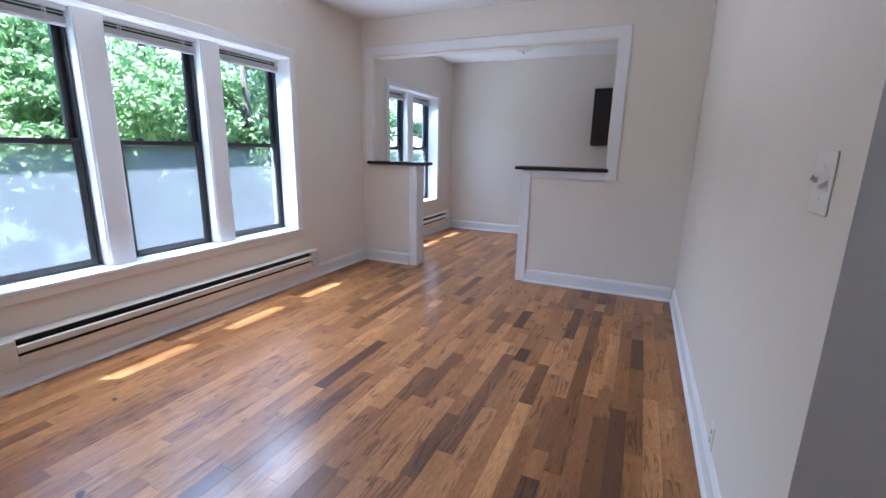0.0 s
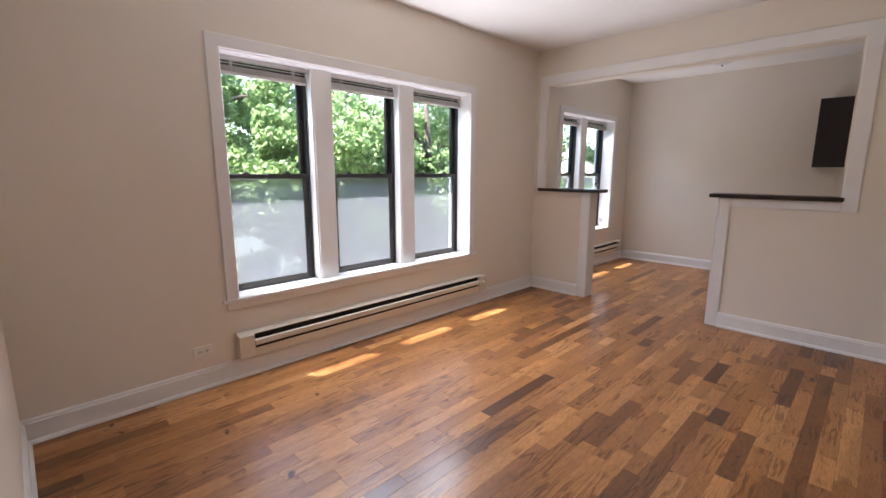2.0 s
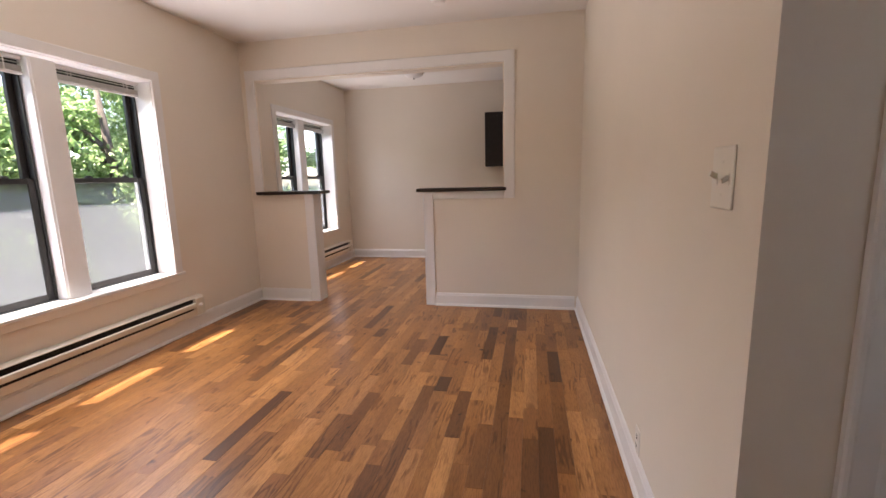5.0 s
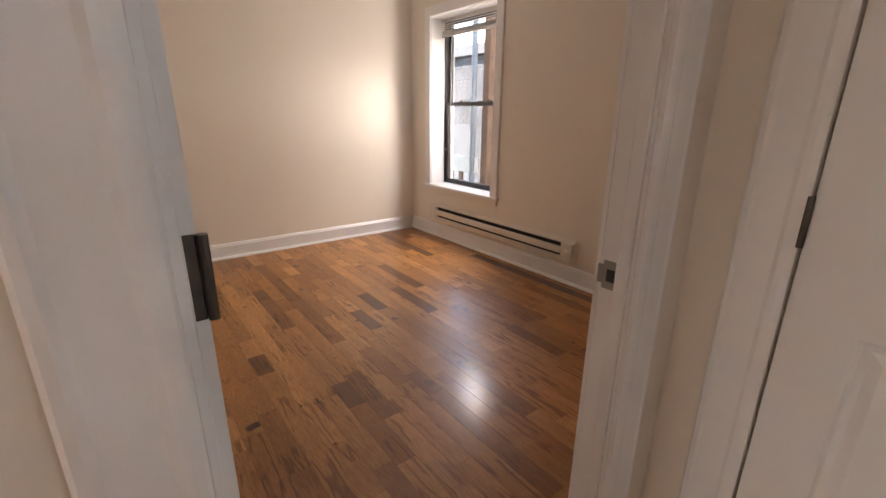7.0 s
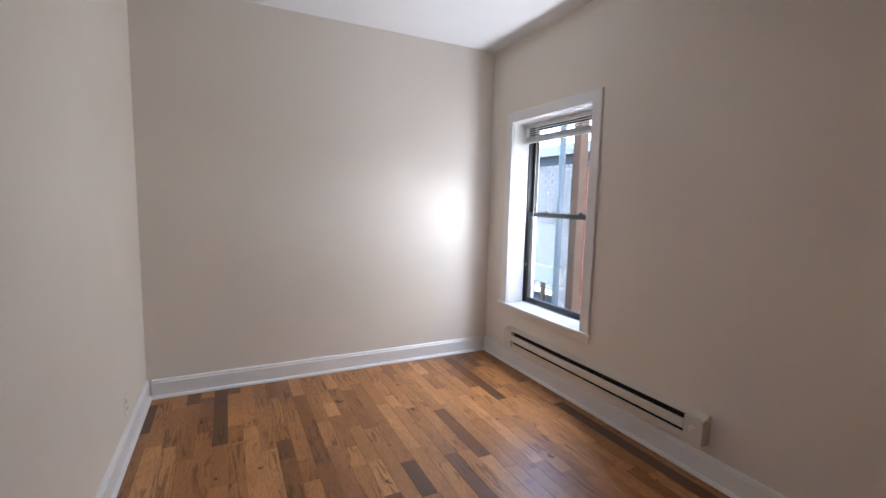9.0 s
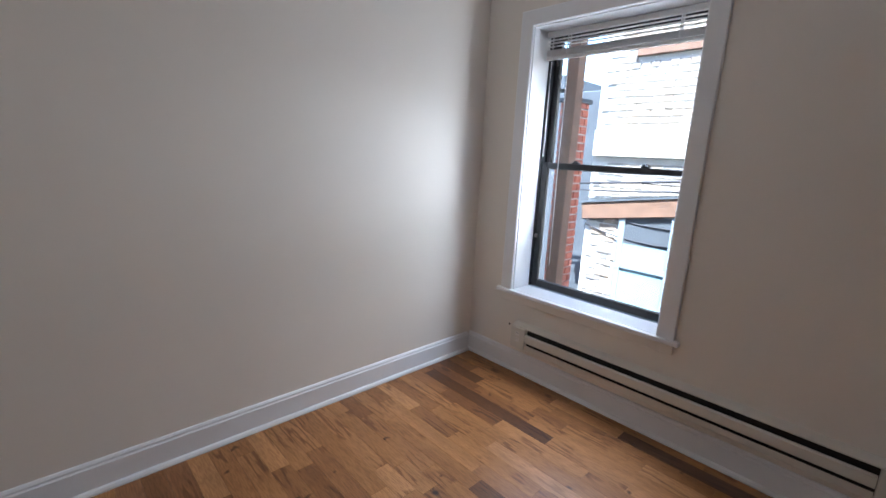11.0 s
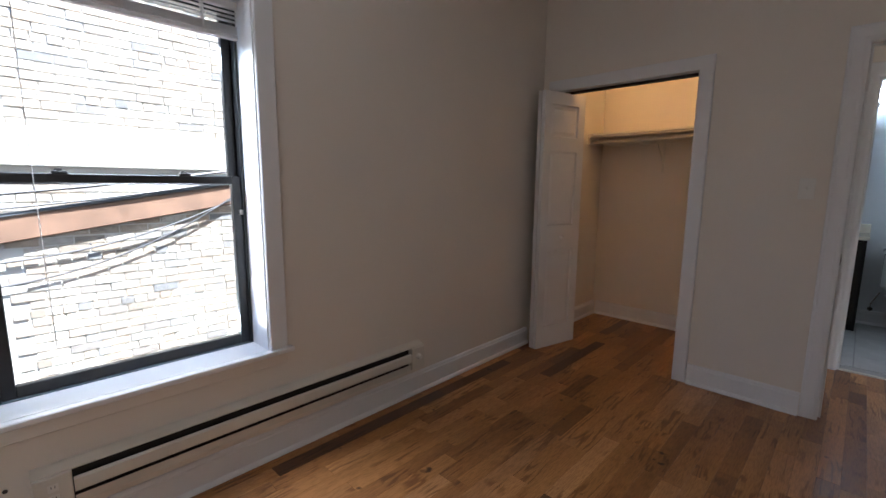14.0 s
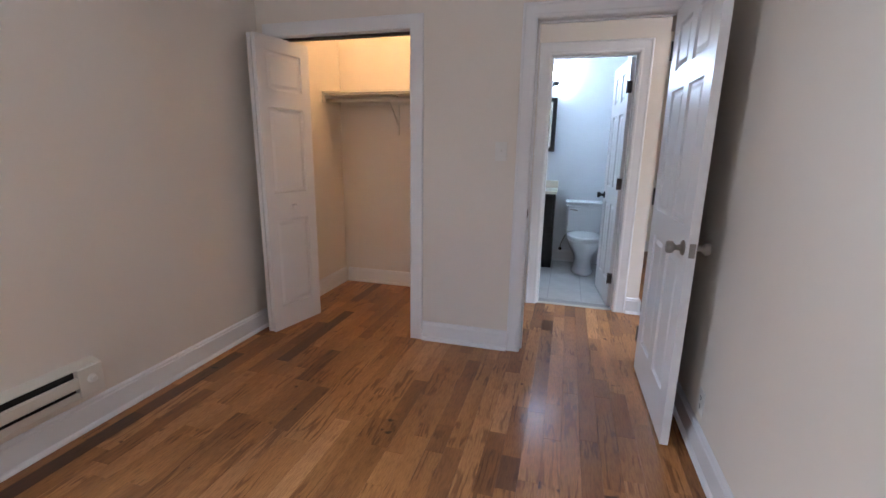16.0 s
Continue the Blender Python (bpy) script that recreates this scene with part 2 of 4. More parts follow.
def leaf_mat():
    m, nt, b, ln = mat("leaf_green")
    rnd = nt.nodes.new("ShaderNodeNewGeometry").outputs["Random Per Island"]
    c = ramp(nt, rnd, [(0, (0.05, 0.11, 0.022)), (0.5, (0.09, 0.18, 0.035)), (1, (0.15, 0.25, 0.055))])
    ln.new(c, b.inputs["Base Color"])
    b.inputs["Roughness"].default_value = 0.3
    t = nt.nodes.new("ShaderNodeBsdfTranslucent")
    ln.new(ramp(nt, rnd, [(0, (0.20, 0.34, 0.11)), (1, (0.52, 0.64, 0.34))]), t.inputs[0])
    mx = nt.nodes.new("ShaderNodeMixShader")
    mx.inputs[0].default_value = 0.55
    ln.new(b.outputs[0], mx.inputs[1])
    ln.new(t.outputs[0], mx.inputs[2])
    ln.new(mx.outputs[0], nt.nodes["Material Output"].inputs[0])
    return m


M_LEAF = leaf_mat()


# ---- mesh helpers ----
def finish(name, bm, material, parent=None, label="", smooth=False, kind=""):
    me = bpy.data.meshes.new(name)
    bmesh.ops.recalc_face_normals(bm, faces=bm.faces)
    bm.to_mesh(me)
    bm.free()
    if smooth:
        me.polygons.foreach_set("use_smooth", [True] * len(me.polygons))
    me.materials.append(material)
    ob = new(name, me)
    if parent is not None:
        ob.parent = parent
    if label or kind:
        tagged(ob, label=label, kind=kind)
    return ob


def part(name, bm, material, parent, label="", smooth=False):
    return finish(name, bm, material, parent, label, smooth)


def structure(name, bm, material, label, category):
    return tagged(finish(name, bm, material), label=label, category=category, kind="structure")


def thing(name, label, category, m=None, group="", kind=""):
    ob = new(name)
    ob.empty_display_size = 0.05
    if m is not None:
        ob.matrix_basis = m
    return tagged(ob, label=label, category=category, group=group, kind=kind)


def box(bm, a, b, bevel=0.0, seg=1):
    lo, hi = [min(p, q) for p, q in zip(a, b)], [max(p, q) for p, q in zip(a, b)]
    vs = [bm.verts.new((x, y, z)) for x in (lo[0], hi[0]) for y in (lo[1], hi[1]) for z in (lo[2], hi[2])]
    fs = [bm.faces.new([vs[i] for i in f]) for f in ((0, 1, 3, 2), (4, 6, 7, 5), (0, 4, 5, 1), (2, 3, 7, 6), (0, 2, 6, 4), (1, 5, 7, 3))]
    if bevel > 0:
        es = list({e for f in fs for e in f.edges})
        bmesh.ops.bevel(bm, geom=es, offset=bevel, segments=seg, affect="EDGES", profile=0.5)
    return bm


def boxes(*ab, bevel=0.0):
    bm = bmesh.new()
    for a, b in ab:
        box(bm, a, b, bevel)
    return bm


def prism(bm, outline, origin, u, v, w, length, start_cut=0.0, end_cut=0.0):
    """Extrude the outline (pairs along u and v) from origin along w. The cuts slope the ends along u, for mitres."""
    o, u, v, w = Vector(origin), Vector(u), Vector(v), Vector(w)
    r0 = [bm.verts.new(o + u * a + v * b + w * (start_cut * a)) for a, b in outline]
    r1 = [bm.verts.new(o + u * a + v * b + w * (length - end_cut * a)) for a, b in outline]
    n = len(outline)
    for i in range(n):
        bm.faces.new((r0[i], r0[(i + 1) % n], r1[(i + 1) % n], r1[i]))
    bm.faces.new(r0)
    bm.faces.new(r1[::-1])
    return bm


def lathe(bm, outline, m, n=20):
    """Turn the outline (radius, height) round m's z axis."""
    rings = []
    for r, h in outline:
        rings.append([bm.verts.new(m @ Vector((r * math.cos(2 * math.pi * i / n), r * math.sin(2 * math.pi * i / n), h))) for i in range(n)])
    for a, b in zip(rings, rings[1:]):
        for i in range(n):
            bm.faces.new((a[i], a[(i + 1) % n], b[(i + 1) % n], b[i]))
    bm.faces.new(rings[0][::-1])
    bm.faces.new(rings[-1])
    return bm


def tube(bm, pts, radius, n=6):
    rings = []
    pts = [Vector(p) for p in pts]
    rad = radius if isinstance(radius, (list, tuple)) else [radius] * len(pts)
    for i, p in enumerate(pts):
        d = (pts[min(i + 1, len(pts) - 1)] - pts[max(i - 1, 0)]).normalized()
        q = d.to_track_quat("Z", "Y").to_matrix()
        rings.append([bm.verts.new(p + q @ Vector((rad[i] * math.cos(2 * math.pi * k / n), rad[i] * math.sin(2 * math.pi * k / n), 0))) for k in range(n)])
    for a, b in zip(rings, rings[1:]):
        for k in range(n):
            bm.faces.new((a[k], a[(k + 1) % n], b[(k + 1) % n], b[k]))
    bm.faces.new(rings[0][::-1])
    bm.faces.new(rings[-1])
    return bm


# ---- the plan ----
XL = -2.405            # living room and kitchen window wall
YS = 0.508             # living room's back wall
YP, YP2 = 5.145, 5.285 # wall with the pass-through
YK = 7.82              # kitchen's far wall
XR, XR2 = 1.095, 1.245 # wall between living room and bedroom
YH, YC = 1.79, 1.865   # wall with bedroom door and closet: hall face, bedroom face
XB = 4.0               # bedroom window wall
YB = 5.435             # bedroom's far wall
YBA = 0.864            # bathroom door wall, hall face
XN = 2.33              # end of the hall nook
ZC = 2.775             # ceiling
LW0, LW1, LWZ0, LWZ1 = 1.635, 3.965, 0.56, 2.165
KW0, KW1 = 5.74, 7.235
BW0, BW1, BWZ0, BWZ1 = 4.185, 5.09, 0.53, 2.10
CL0, CL1 = 2.89, 3.86  # closet opening
D0, D1, DH = 1.372, 2.125, 2.045  # bedroom door opening
BA0, BA1 = 1.446, 2.079  # bathroom door opening
T = 0.28               # outer walls

# ---- large structure ----
structure("ceiling", boxes(((XL - T, -1.9, ZC), (XB + T, YK + 0.15, ZC + 0.2))), M_CEIL, "flat white plaster ceiling", "ceiling")

structure("wall_west", boxes(
    ((XL - T, -1.75, 0), (XL, LW0, ZC)), ((XL - T, LW0, 0), (XL, LW1, LWZ0)), ((XL - T, LW0, LWZ1), (XL, LW1, ZC)),
    ((XL - T, LW1, 0), (XL, KW0, ZC)), ((XL - T, KW0, 0), (XL, KW1, LWZ0)), ((XL - T, KW0, LWZ1), (XL, KW1, ZC)),
    ((XL - T, KW1, 0), (XL, YK, ZC))), M_WALL, "cream painted plaster wall with window openings", "wall")
structure("wall_back", boxes(((XL, YS - 0.12, 0), (0.12, YS, ZC))), M_WALL, "cream painted plaster wall", "wall")
structure("wall_entry", boxes(((0.0, -1.75, 0), (0.12, YS - 0.12, ZC)), ((0.0, -1.9, 0), (1.25, -1.75, ZC))), M_WALL, "cream painted plaster wall of the entry", "wall")
PX0, PX1, PZ, CAPZ = -2.25, 0.375, 2.388, 1.19
structure("wall_pass_through", boxes(
    ((XL, YP, PZ), (XR, YP2, ZC)), ((XL, YP, CAPZ), (PX0, YP2, PZ)), ((PX1, YP, CAPZ), (XR, YP2, PZ)),
    ((XL, YP, 0), (-1.675, YP2, CAPZ)), ((-0.43, YP, 0), (XR, YP2, CAPZ))), M_WALL, "cream partition with a wide cased pass-through", "wall")
structure("wall_north", boxes(((XL - T, YK, 0), (XR2 + 0.2, YK + 0.15, ZC))), M_WALL, "cream painted kitchen wall", "wall")
structure("wall_middle", boxes(((XR, YH, 0), (XR2, YK, ZC))), M_WALL, "cream painted partition beside the living room", "wall")
structure("wall_bedroom_north", boxes(((XR2, YB, 0), (XB + T, YB + 0.15, ZC))), M_WALL, "cream painted bedroom wall", "wall")
structure("wall_closet", boxes(
    ((XR2, YH, 0), (D0, YC, ZC)), ((D0, YH, DH + 0.01), (D1, YC, ZC)), ((D1, YH, 0), (CL0, YC, ZC)),
    ((CL0, YH, 2.035), (CL1, YC, ZC)), ((CL1, YH, 0), (XB, YC, ZC))), M_WALL, "cream painted wall with a doorway and a closet opening", "wall")
structure("wall_east", boxes(
    ((XB, -1.0, 0), (XB + T, BW0, ZC)), ((XB, BW0, 0), (XB + T, BW1, BWZ0)), ((XB, BW0, BWZ1), (XB + T, BW1, ZC)),
    ((XB, BW1, 0), (XB + T, YB, ZC))), M_WALL, "cream painted wall with one window opening", "wall")
structure("wall_closet_back", boxes(((XN + 0.1, 0.64, 0), (XB, 0.74, ZC))), M_WALL, "cream painted closet back wall", "wall")
ND0, ND1 = 0.93, 1.60  # nook door
structure("wall_nook", boxes(((XN, ND1, 0), (XN + 0.1, YH, ZC)), ((XN, YBA, 0), (XN + 0.1, ND0, ZC)), ((XN, ND0, 2.04), (XN + 0.1, ND1, ZC)),
                             ((XN + 0.04, ND0, 0), (XN + 0.1, ND1, 2.04))), M_WALL, "cream painted end wall of the hall", "wall")
YBI = YBA - 0.1
structure("wall_bath_front", boxes(
    ((1.25, YBI, 0), (BA0, YBA, ZC)), ((BA0, YBI, 2.045), (BA1, YBA, ZC)), ((BA1, YBI, 0), (XN + 0.1, YBA, ZC))), M_WALL, "cream painted wall round the bathroom door", "wall")
structure("wall_bath_side", boxes(((1.25, -1.9, 0), (1.35, YBI, ZC))), M_WALL, "painted wall between entry and bathroom", "wall")
structure("wall_bath_lining", boxes(((1.35, -0.84, 0), (2.75, -0.80, ZC)), ((2.72, -0.80, 0), (2.75, 0.64, ZC)), ((1.35, -0.80, 0), (1.354, YBI, ZC)),
                                    ((2.43, 0.64, 0), (2.72, YBI, ZC))), M_BATH, "pale blue-white painted bathroom walls", "wall")
structure("wall_outer_south", boxes(((1.35, -1.0, 0), (XB, -0.84, ZC)), ((2.75, -0.84, 0), (2.85, 0.64, ZC))), M_WALL, "plain closing wall", "wall")

# unseen eave added to narrow the sun on the floor, and outer faces of the building
structure("sun_cut_eave", boxes(((XL - T - 0.665, -2.2, 2.80), (XL - T, 8.3, 3.0))), M_WHITEWOOD, "white painted eave, unseen, added to cut the sun above the windows", "eave")
# unseen parapet, added to keep the sun off the porch post
structure("sun_block_parapet", boxes(((XB + 0.02, -1.0, ZC + 0.2), (XB + T, YB + 0.15, 4.7))), M_EXT, "brown brick parapet, unseen, added above the flat to shade the porch", "wall")
structure("outer_wall_below", boxes(((XL - T, -1.9, -4.0), (XL - 0.02, YK + 0.15, -0.12)), ((XB + 0.02, -1.0, -4.0), (XB + T, YB + 0.15, -0.12))), M_EXT, "brown brick outer wall below the flat", "wall")
structure("ground", boxes(((-400, -400, -4.2), (400, 400, -4.0))), M_GROUND, "dark green-brown yard ground", "ground")


# ---- baseboards and casings ----
BASE = [(0, 0), (0.032, 0), (0.032, 0.008), (0.026, 0.018), (0.017, 0.022), (0.017, 0.112), (0.012, 0.118), (0.012, 0.126), (0.006, 0.134), (0, 0.136)]


def baseboard(p0, p1, into):
    p0, p1 = Vector((*p0, 0.001)), Vector((*p1, 0.001))
    bm = prism(bmesh.new(), BASE, p0, Vector((*into, 0)), (0, 0, 1), (p1 - p0).normalized(), (p1 - p0).length)
    structure("baseboard", bm, M_TRIM, "white painted moulded baseboard with shoe", "baseboard")


for p0, p1, into in (
        ((XL, YS), (XL, YP), (1, 0)), ((XL, YP2), (XL, YK), (1, 0)), ((XL + 0.033, YS), (0.12, YS), (0, 1)),
        ((XL + 0.033, YP), (-1.77, YP), (0, -1)), ((-0.345, YP), (XR - 0.033, YP), (0, -1)), ((XR, YH + 0.002), (XR, YP), (-1, 0)),
        ((XL + 0.033, YK), (XR, YK), (0, -1)), ((XR, YP2), (XR, YK), (-1, 0)), ((XR, YH), (1.195, YH), (0, -1)),
        ((XB, 2.0), (XB, YB), (-1, 0)), ((XR2 + 0.033, YB), (XB - 0.033, YB), (0, -1)), ((XR2, 1.93), (XR2, YB), (1, 0)),
        ((D1 + 0.085, YC), (CL0 - 0.09, YC), (0, 1)), ((2.46, 0.74), (XB - 0.033, 0.74), (0, 1)), ((XB, 0.74), (XB, YH), (-1, 0)),
        ((1.25, YBA), (BA0 - 0.10, YBA), (0, 1)), ((1.25, -1.75), (1.25, YBA + 0.03), (-1, 0)), ((1.36, -0.80), (2.0, -0.80), (0, 1)),
        ((0.12, -1.75), (1.217, -1.75), (0, 1))):
    baseboard(p0, p1, into)

FLAT = [(0, 0), (1, 0), (1, 0.75), (0.94, 1), (0.06, 1), (0, 0.75)]
FLUTED = [(0, 0), (1, 0), (1, 0.72), (0.95, 0.95), (0.86, 1.0), (0.78, 0.84), (0.64, 0.80), (0.46, 0.76), (0.30, 0.70), (0.22, 0.78), (0.12, 0.74), (0.04, 0.62), (0, 0.5)]


def casing_side(bm, outline, width, depth, origin, u, v, w, length, c0=0.0, c1=0.0):
    return prism(bm, [(a * width, b * depth) for a, b in outline], origin, u, v, w, length, c0, c1)


def door_casing(name, axis_u, normal, lo, hi, plane, top, width, outline, lo_w=None, hi_w=None, depth=0.02):
    """Casing round a doorway: lo and hi along axis_u, in the plane, three mitred strips."""
    u, n = Vector(axis_u), Vector(normal)

    def at(a, z):
        return u * a + n * (plane * (n.x + n.y)) + Vector((0, 0, z))
    ob = thing(name, "white painted moulded door casing", "door casing", kind="structure")
    if lo_w is None:
        lo_w = width
    if hi_w is None:
        hi_w = width
    part("side_casing", casing_side(bmesh.new(), outline, lo_w, depth, at(lo, 0.002), -u, n, (0, 0, 1), top, 0, -width / lo_w), M_TRIM, ob)
    part("side_casing", casing_side(bmesh.new(), outline, hi_w, depth, at(hi, 0.002), u, n, (0, 0, 1), top, 0, -width / hi_w), M_TRIM, ob)
    part("head_casing", casing_side(bmesh.new(), outline, width, depth, at(lo, top + 0.002), (0, 0, 1), n, u, hi - lo, -lo_w / width, -hi_w / width), M_TRIM, ob)
    return ob


def jamb(name, lo, hi, y0, y1, top, stop=None):
    ob = thing(name, "white painted door jamb lining", "door jamb", kind="structure")
    bm = boxes(((lo, y0, 0.002), (lo + 0.015, y1, top)))
    part("jamb", bm, M_TRIM, ob)
    part("jamb", boxes(((hi - 0.015, y0, 0.002), (hi, y1, top))), M_TRIM, ob)
    part("head", boxes(((lo, y0, top), (hi, y1, top + 0.012))), M_TRIM, ob)
    if stop:
        s0, s1 = stop
        for a, b in ((lo + 0.015, lo + 0.027), (hi - 0.027, hi - 0.015)):
            part("stop", boxes(((a, s0, 0.002), (b, s1, top - 0.012)), bevel=0.002), M_TRIM, ob)
        part("stop", boxes(((lo + 0.015, s0, top - 0.012), (hi - 0.015, s1, top)), bevel=0.002), M_TRIM, ob)
    return ob


door_casing("door_trim_1", (1, 0, 0), (0, 1, 0), D0 + 0.003, D1 - 0.003, YC, DH, 0.085, FLUTED, lo_w=0.05)
door_casing("door_trim_2", (1, 0, 0), (0, -1, 0), D0 + 0.003, D1 - 0.003, -YH * -1, DH, 0.095, FLUTED)
jamb("door_jamb_1", D0 - 0.012, D1 + 0.012, YH + 0.001, YC - 0.001, DH, (YH + 0.008, YC - 0.04))
door_casing("door_trim_3", (1, 0, 0), (0, 1, 0), CL0, CL1, YC, 2.03, 0.085, FLAT)
jamb("door_jamb_2", CL0 - 0.012, CL1 + 0.012, YH + 0.001, YC - 0.001, 2.028)
door_casing("door_trim_4", (1, 0, 0), (0, 1, 0), BA0, BA1, YBA, 2.04, 0.095, FLUTED)
jamb("door_jamb_3", BA0 - 0.012, BA1 + 0.012, YBI + 0.001, YBA - 0.001, 2.04, (YBI + 0.04, YBA - 0.02))
door_casing("door_trim_5", (0, 1, 0), (-1, 0, 0), ND0, ND1, XN, 2.035, 0.10, FLUTED, lo_w=0.06)

# pass-through casing, half-wall ends, caps
tr = thing("trim_pass_through", "white painted flat casing round the pass-through", "trim", kind="structure")
W = 0.10
part("head_casing", casing_side(bmesh.new(), FLAT, W, 0.018, (PX0, YP, PZ), (0, 0, 1), (0, -1, 0), (1, 0, 0), PX1 - PX0, -1, -1), M_TRIM, tr)
part("side_casing", casing_side(bmesh.new(), FLAT, W, 0.018, (PX0, YP, CAPZ + 0.03), (-1, 0, 0), (0, -1, 0), (0, 0, 1), PZ - CAPZ - 0.03, 0, -1), M_TRIM, tr)
part("side_casing", casing_side(bmesh.new(), FLAT, W, 0.018, (PX1, YP, CAPZ - 0.075), (1, 0, 0), (0, -1, 0), (0, 0, 1), PZ - CAPZ + 0.075, 0, -1), M_TRIM, tr)
part("ledge_casing", boxes(((-0.345, YP - 0.016, CAPZ - 0.075), (PX1, YP, CAPZ)), bevel=0.003), M_TRIM, tr)
part("ledge_casing", boxes(((XL, YP - 0.012, CAPZ - 0.06), (-1.765, YP, CAPZ)), bevel=0.003), M_WALL, tr)
for a, b in ((-1.765, -1.675), (-0.43, -0.345)):
    part("end_casing", boxes(((a, YP - 0.018, 0.002), (b, YP, CAPZ)), bevel=0.003), M_TRIM, tr)
    part("end_casing", boxes(((a, YP2, 0.002), (b, YP2 + 0.018, CAPZ)), bevel=0.003), M_TRIM, tr)
part("end_board", boxes(((-1.675, YP - 0.018, 0.002), (-1.66, YP2 + 0.018, CAPZ)), bevel=0.003), M_TRIM, tr)
part("end_board", boxes(((-0.445, YP - 0.018, 0.002), (-0.43, YP2 + 0.018, CAPZ)), bevel=0.003), M_TRIM, tr)
part("reveal", boxes(((PX0, YP, PZ - 0.012), (PX1, YP2, PZ)), ((PX0, YP, CAPZ + 0.03), (PX0 + 0.012, YP2, PZ - 0.012)), ((PX1 - 0.012, YP, CAPZ + 0.03), (PX1, YP2, PZ - 0.012))), M_WALL, tr)
for a, b in ((-2.32, -1.56), (-0.51, 0.395)):
    cap = boxes(((a, YP - 0.05, CAPZ), (b, YP2 + 0.05, CAPZ + 0.034)), bevel=0.006)
    tagged(finish("half_wall_cap", cap, M_CAP), label="dark stained wooden cap on the half wall", category="ledge", group="half wall caps", kind="structure")


# ---- windows ----
def sash(parent, name, x0, x1, y0, y1, z0, z1, stile, top, bottom, pane_mat, pane_label):
    s = part(name, boxes(((x0, y0, z0), (x1, y0 + stile, z1)), ((x0, y1 - stile, z0), (x1, y1, z1)),
                         ((x0, y0 + stile, z0), (x1, y1 - stile, z0 + bottom)), ((x0, y0 + stile, z1 - top), (x1, y1 - stile, z1)), bevel=0.003), M_BLACK, parent, "black painted sash")
    xm = (x0 + x1) / 2
    if pane_mat is M_FROST:
        xf = xm - 0.0035 if x1 > x0 else xm + 0.0035
        fb = bmesh.new()
        fb.faces.new([fb.verts.new(q) for q in ((xf, y0 + stile, z0 + bottom), (xf, y1 - stile, z0 + bottom), (xf, y1 - stile, z1 - top), (xf, y0 + stile, z1 - top))])
        part("privacy_film", fb, M_FROST, s, "frosted privacy film")
        pane_mat = M_GLASS
    p = part("pane", boxes(((xm - 0.002, y0 + stile - 0.005, z0 + bottom - 0.005), (xm + 0.002, y1 - stile + 0.005, z1 - top + 0.005))), pane_mat, s, pane_label)
    p.visible_shadow = False if pane_mat is M_GLASS else True
    return s


def double_hung(name, y0, y1, z0, z1, x_in, out, frosted, rail):
    """A double-hung window; x_in is the inner face of the lower sash, out is -1 or 1 towards outdoors."""
    w = thing(name, "black double-hung window" + (" with frosted lower pane" if frosted else " with clear panes"), "window", kind="structure")
    d = 0.03 * out
    sash(w, "lower_sash", x_in, x_in + d, y0 + 0.012, y1 - 0.012, z0 + 0.004, rail + 0.02, 0.040, 0.036, 0.045, M_FROST if frosted else M_GLASS, "frosted film pane" if frosted else "clear pane")
    sash(w, "upper_sash", x_in + d * 1.15, x_in + d * 2.15, y0 + 0.012, y1 - 0.012, rail - 0.02, z1 - 0.004, 0.040, 0.04, 0.034, M_GLASS, "clear pane")
    part("frame", boxes(((x_in - 0.01 * out, y0, z0), (x_in + d * 2.4, y0 + 0.012, z1)), ((x_in - 0.01 * out, y1 - 0.012, z0), (x_in + d * 2.4, y1, z1)),
                        ((x_in + d * 2.2, y0, z1 - 0.02), (x_in + d * 2.6, y1, z1))), M_BLACK, w)
    part("lower_stop", boxes(((x_in - 0.012 * out, y0, z0), (x_in + d * 2.4, y1, z0 + 0.004))), M_GREYMETAL, w, "grey metal sill track")
    for f in (0.27, 0.73):
        y = y0 + (y1 - y0) * f
        part("sash_lock", boxes(((x_in, y - 0.022, rail + 0.02), (x_in + d, y + 0.022, rail + 0.03)), ((x_in + d * 0.2, y - 0.008, rail + 0.03), (x_in + d * 0.9, y + 0.014, rail + 0.038)), bevel=0.002), M_BLACK, w)
    return w


def blind(y0, y1, z_top, z_bot, x, label, wand=True, open_slats=3):
    """A raised mini blind: head rail, a stack of slats, bottom rail, cords."""
    b = thing("window_blind", label, "blind", group="raised window blinds")
    part("head_rail", boxes(((x - 0.014, y0, z_top - 0.028), (x + 0.014, y1, z_top)), bevel=0.002), M_BLIND, b)
    n_stack, z = 10, z_bot + 0.022
    for i in range(n_stack):
        part("slat", boxes(((x - 0.0125, y0 + 0.004, z + i * 0.0034), (x + 0.0125, y1 - 0.004, z + i * 0.0034 + 0.0016))), M_BLIND, b)
    z2 = z + n_stack * 0.0034
    gap = (z_top - 0.028 - z2) / (open_slats + 1)
    for i in range(open_slats):
        zz = z2 + gap * (i + 1)
        part("slat", boxes(((x - 0.0125, y0 + 0.004, zz), (x + 0.0125, y1 - 0.004, zz + 0.0016))), M_BLIND, b)
    part("bottom_rail", boxes(((x - 0.0125, y0 + 0.002, z_bot), (x + 0.0125, y1 - 0.002, z_bot + 0.018)), bevel=0.002), M_BLIND, b)
    for f in (0.16, 0.84):
        y = y0 + (y1 - y0) * f
        part("ladder_cord", boxes(((x - 0.0145, y - 0.004, z_bot), (x - 0.0135, y + 0.004, z_top - 0.02)), ((x + 0.0135, y - 0.004, z_bot), (x + 0.0145, y + 0.004, z_top - 0.02))), M_BLIND, b)
    return b


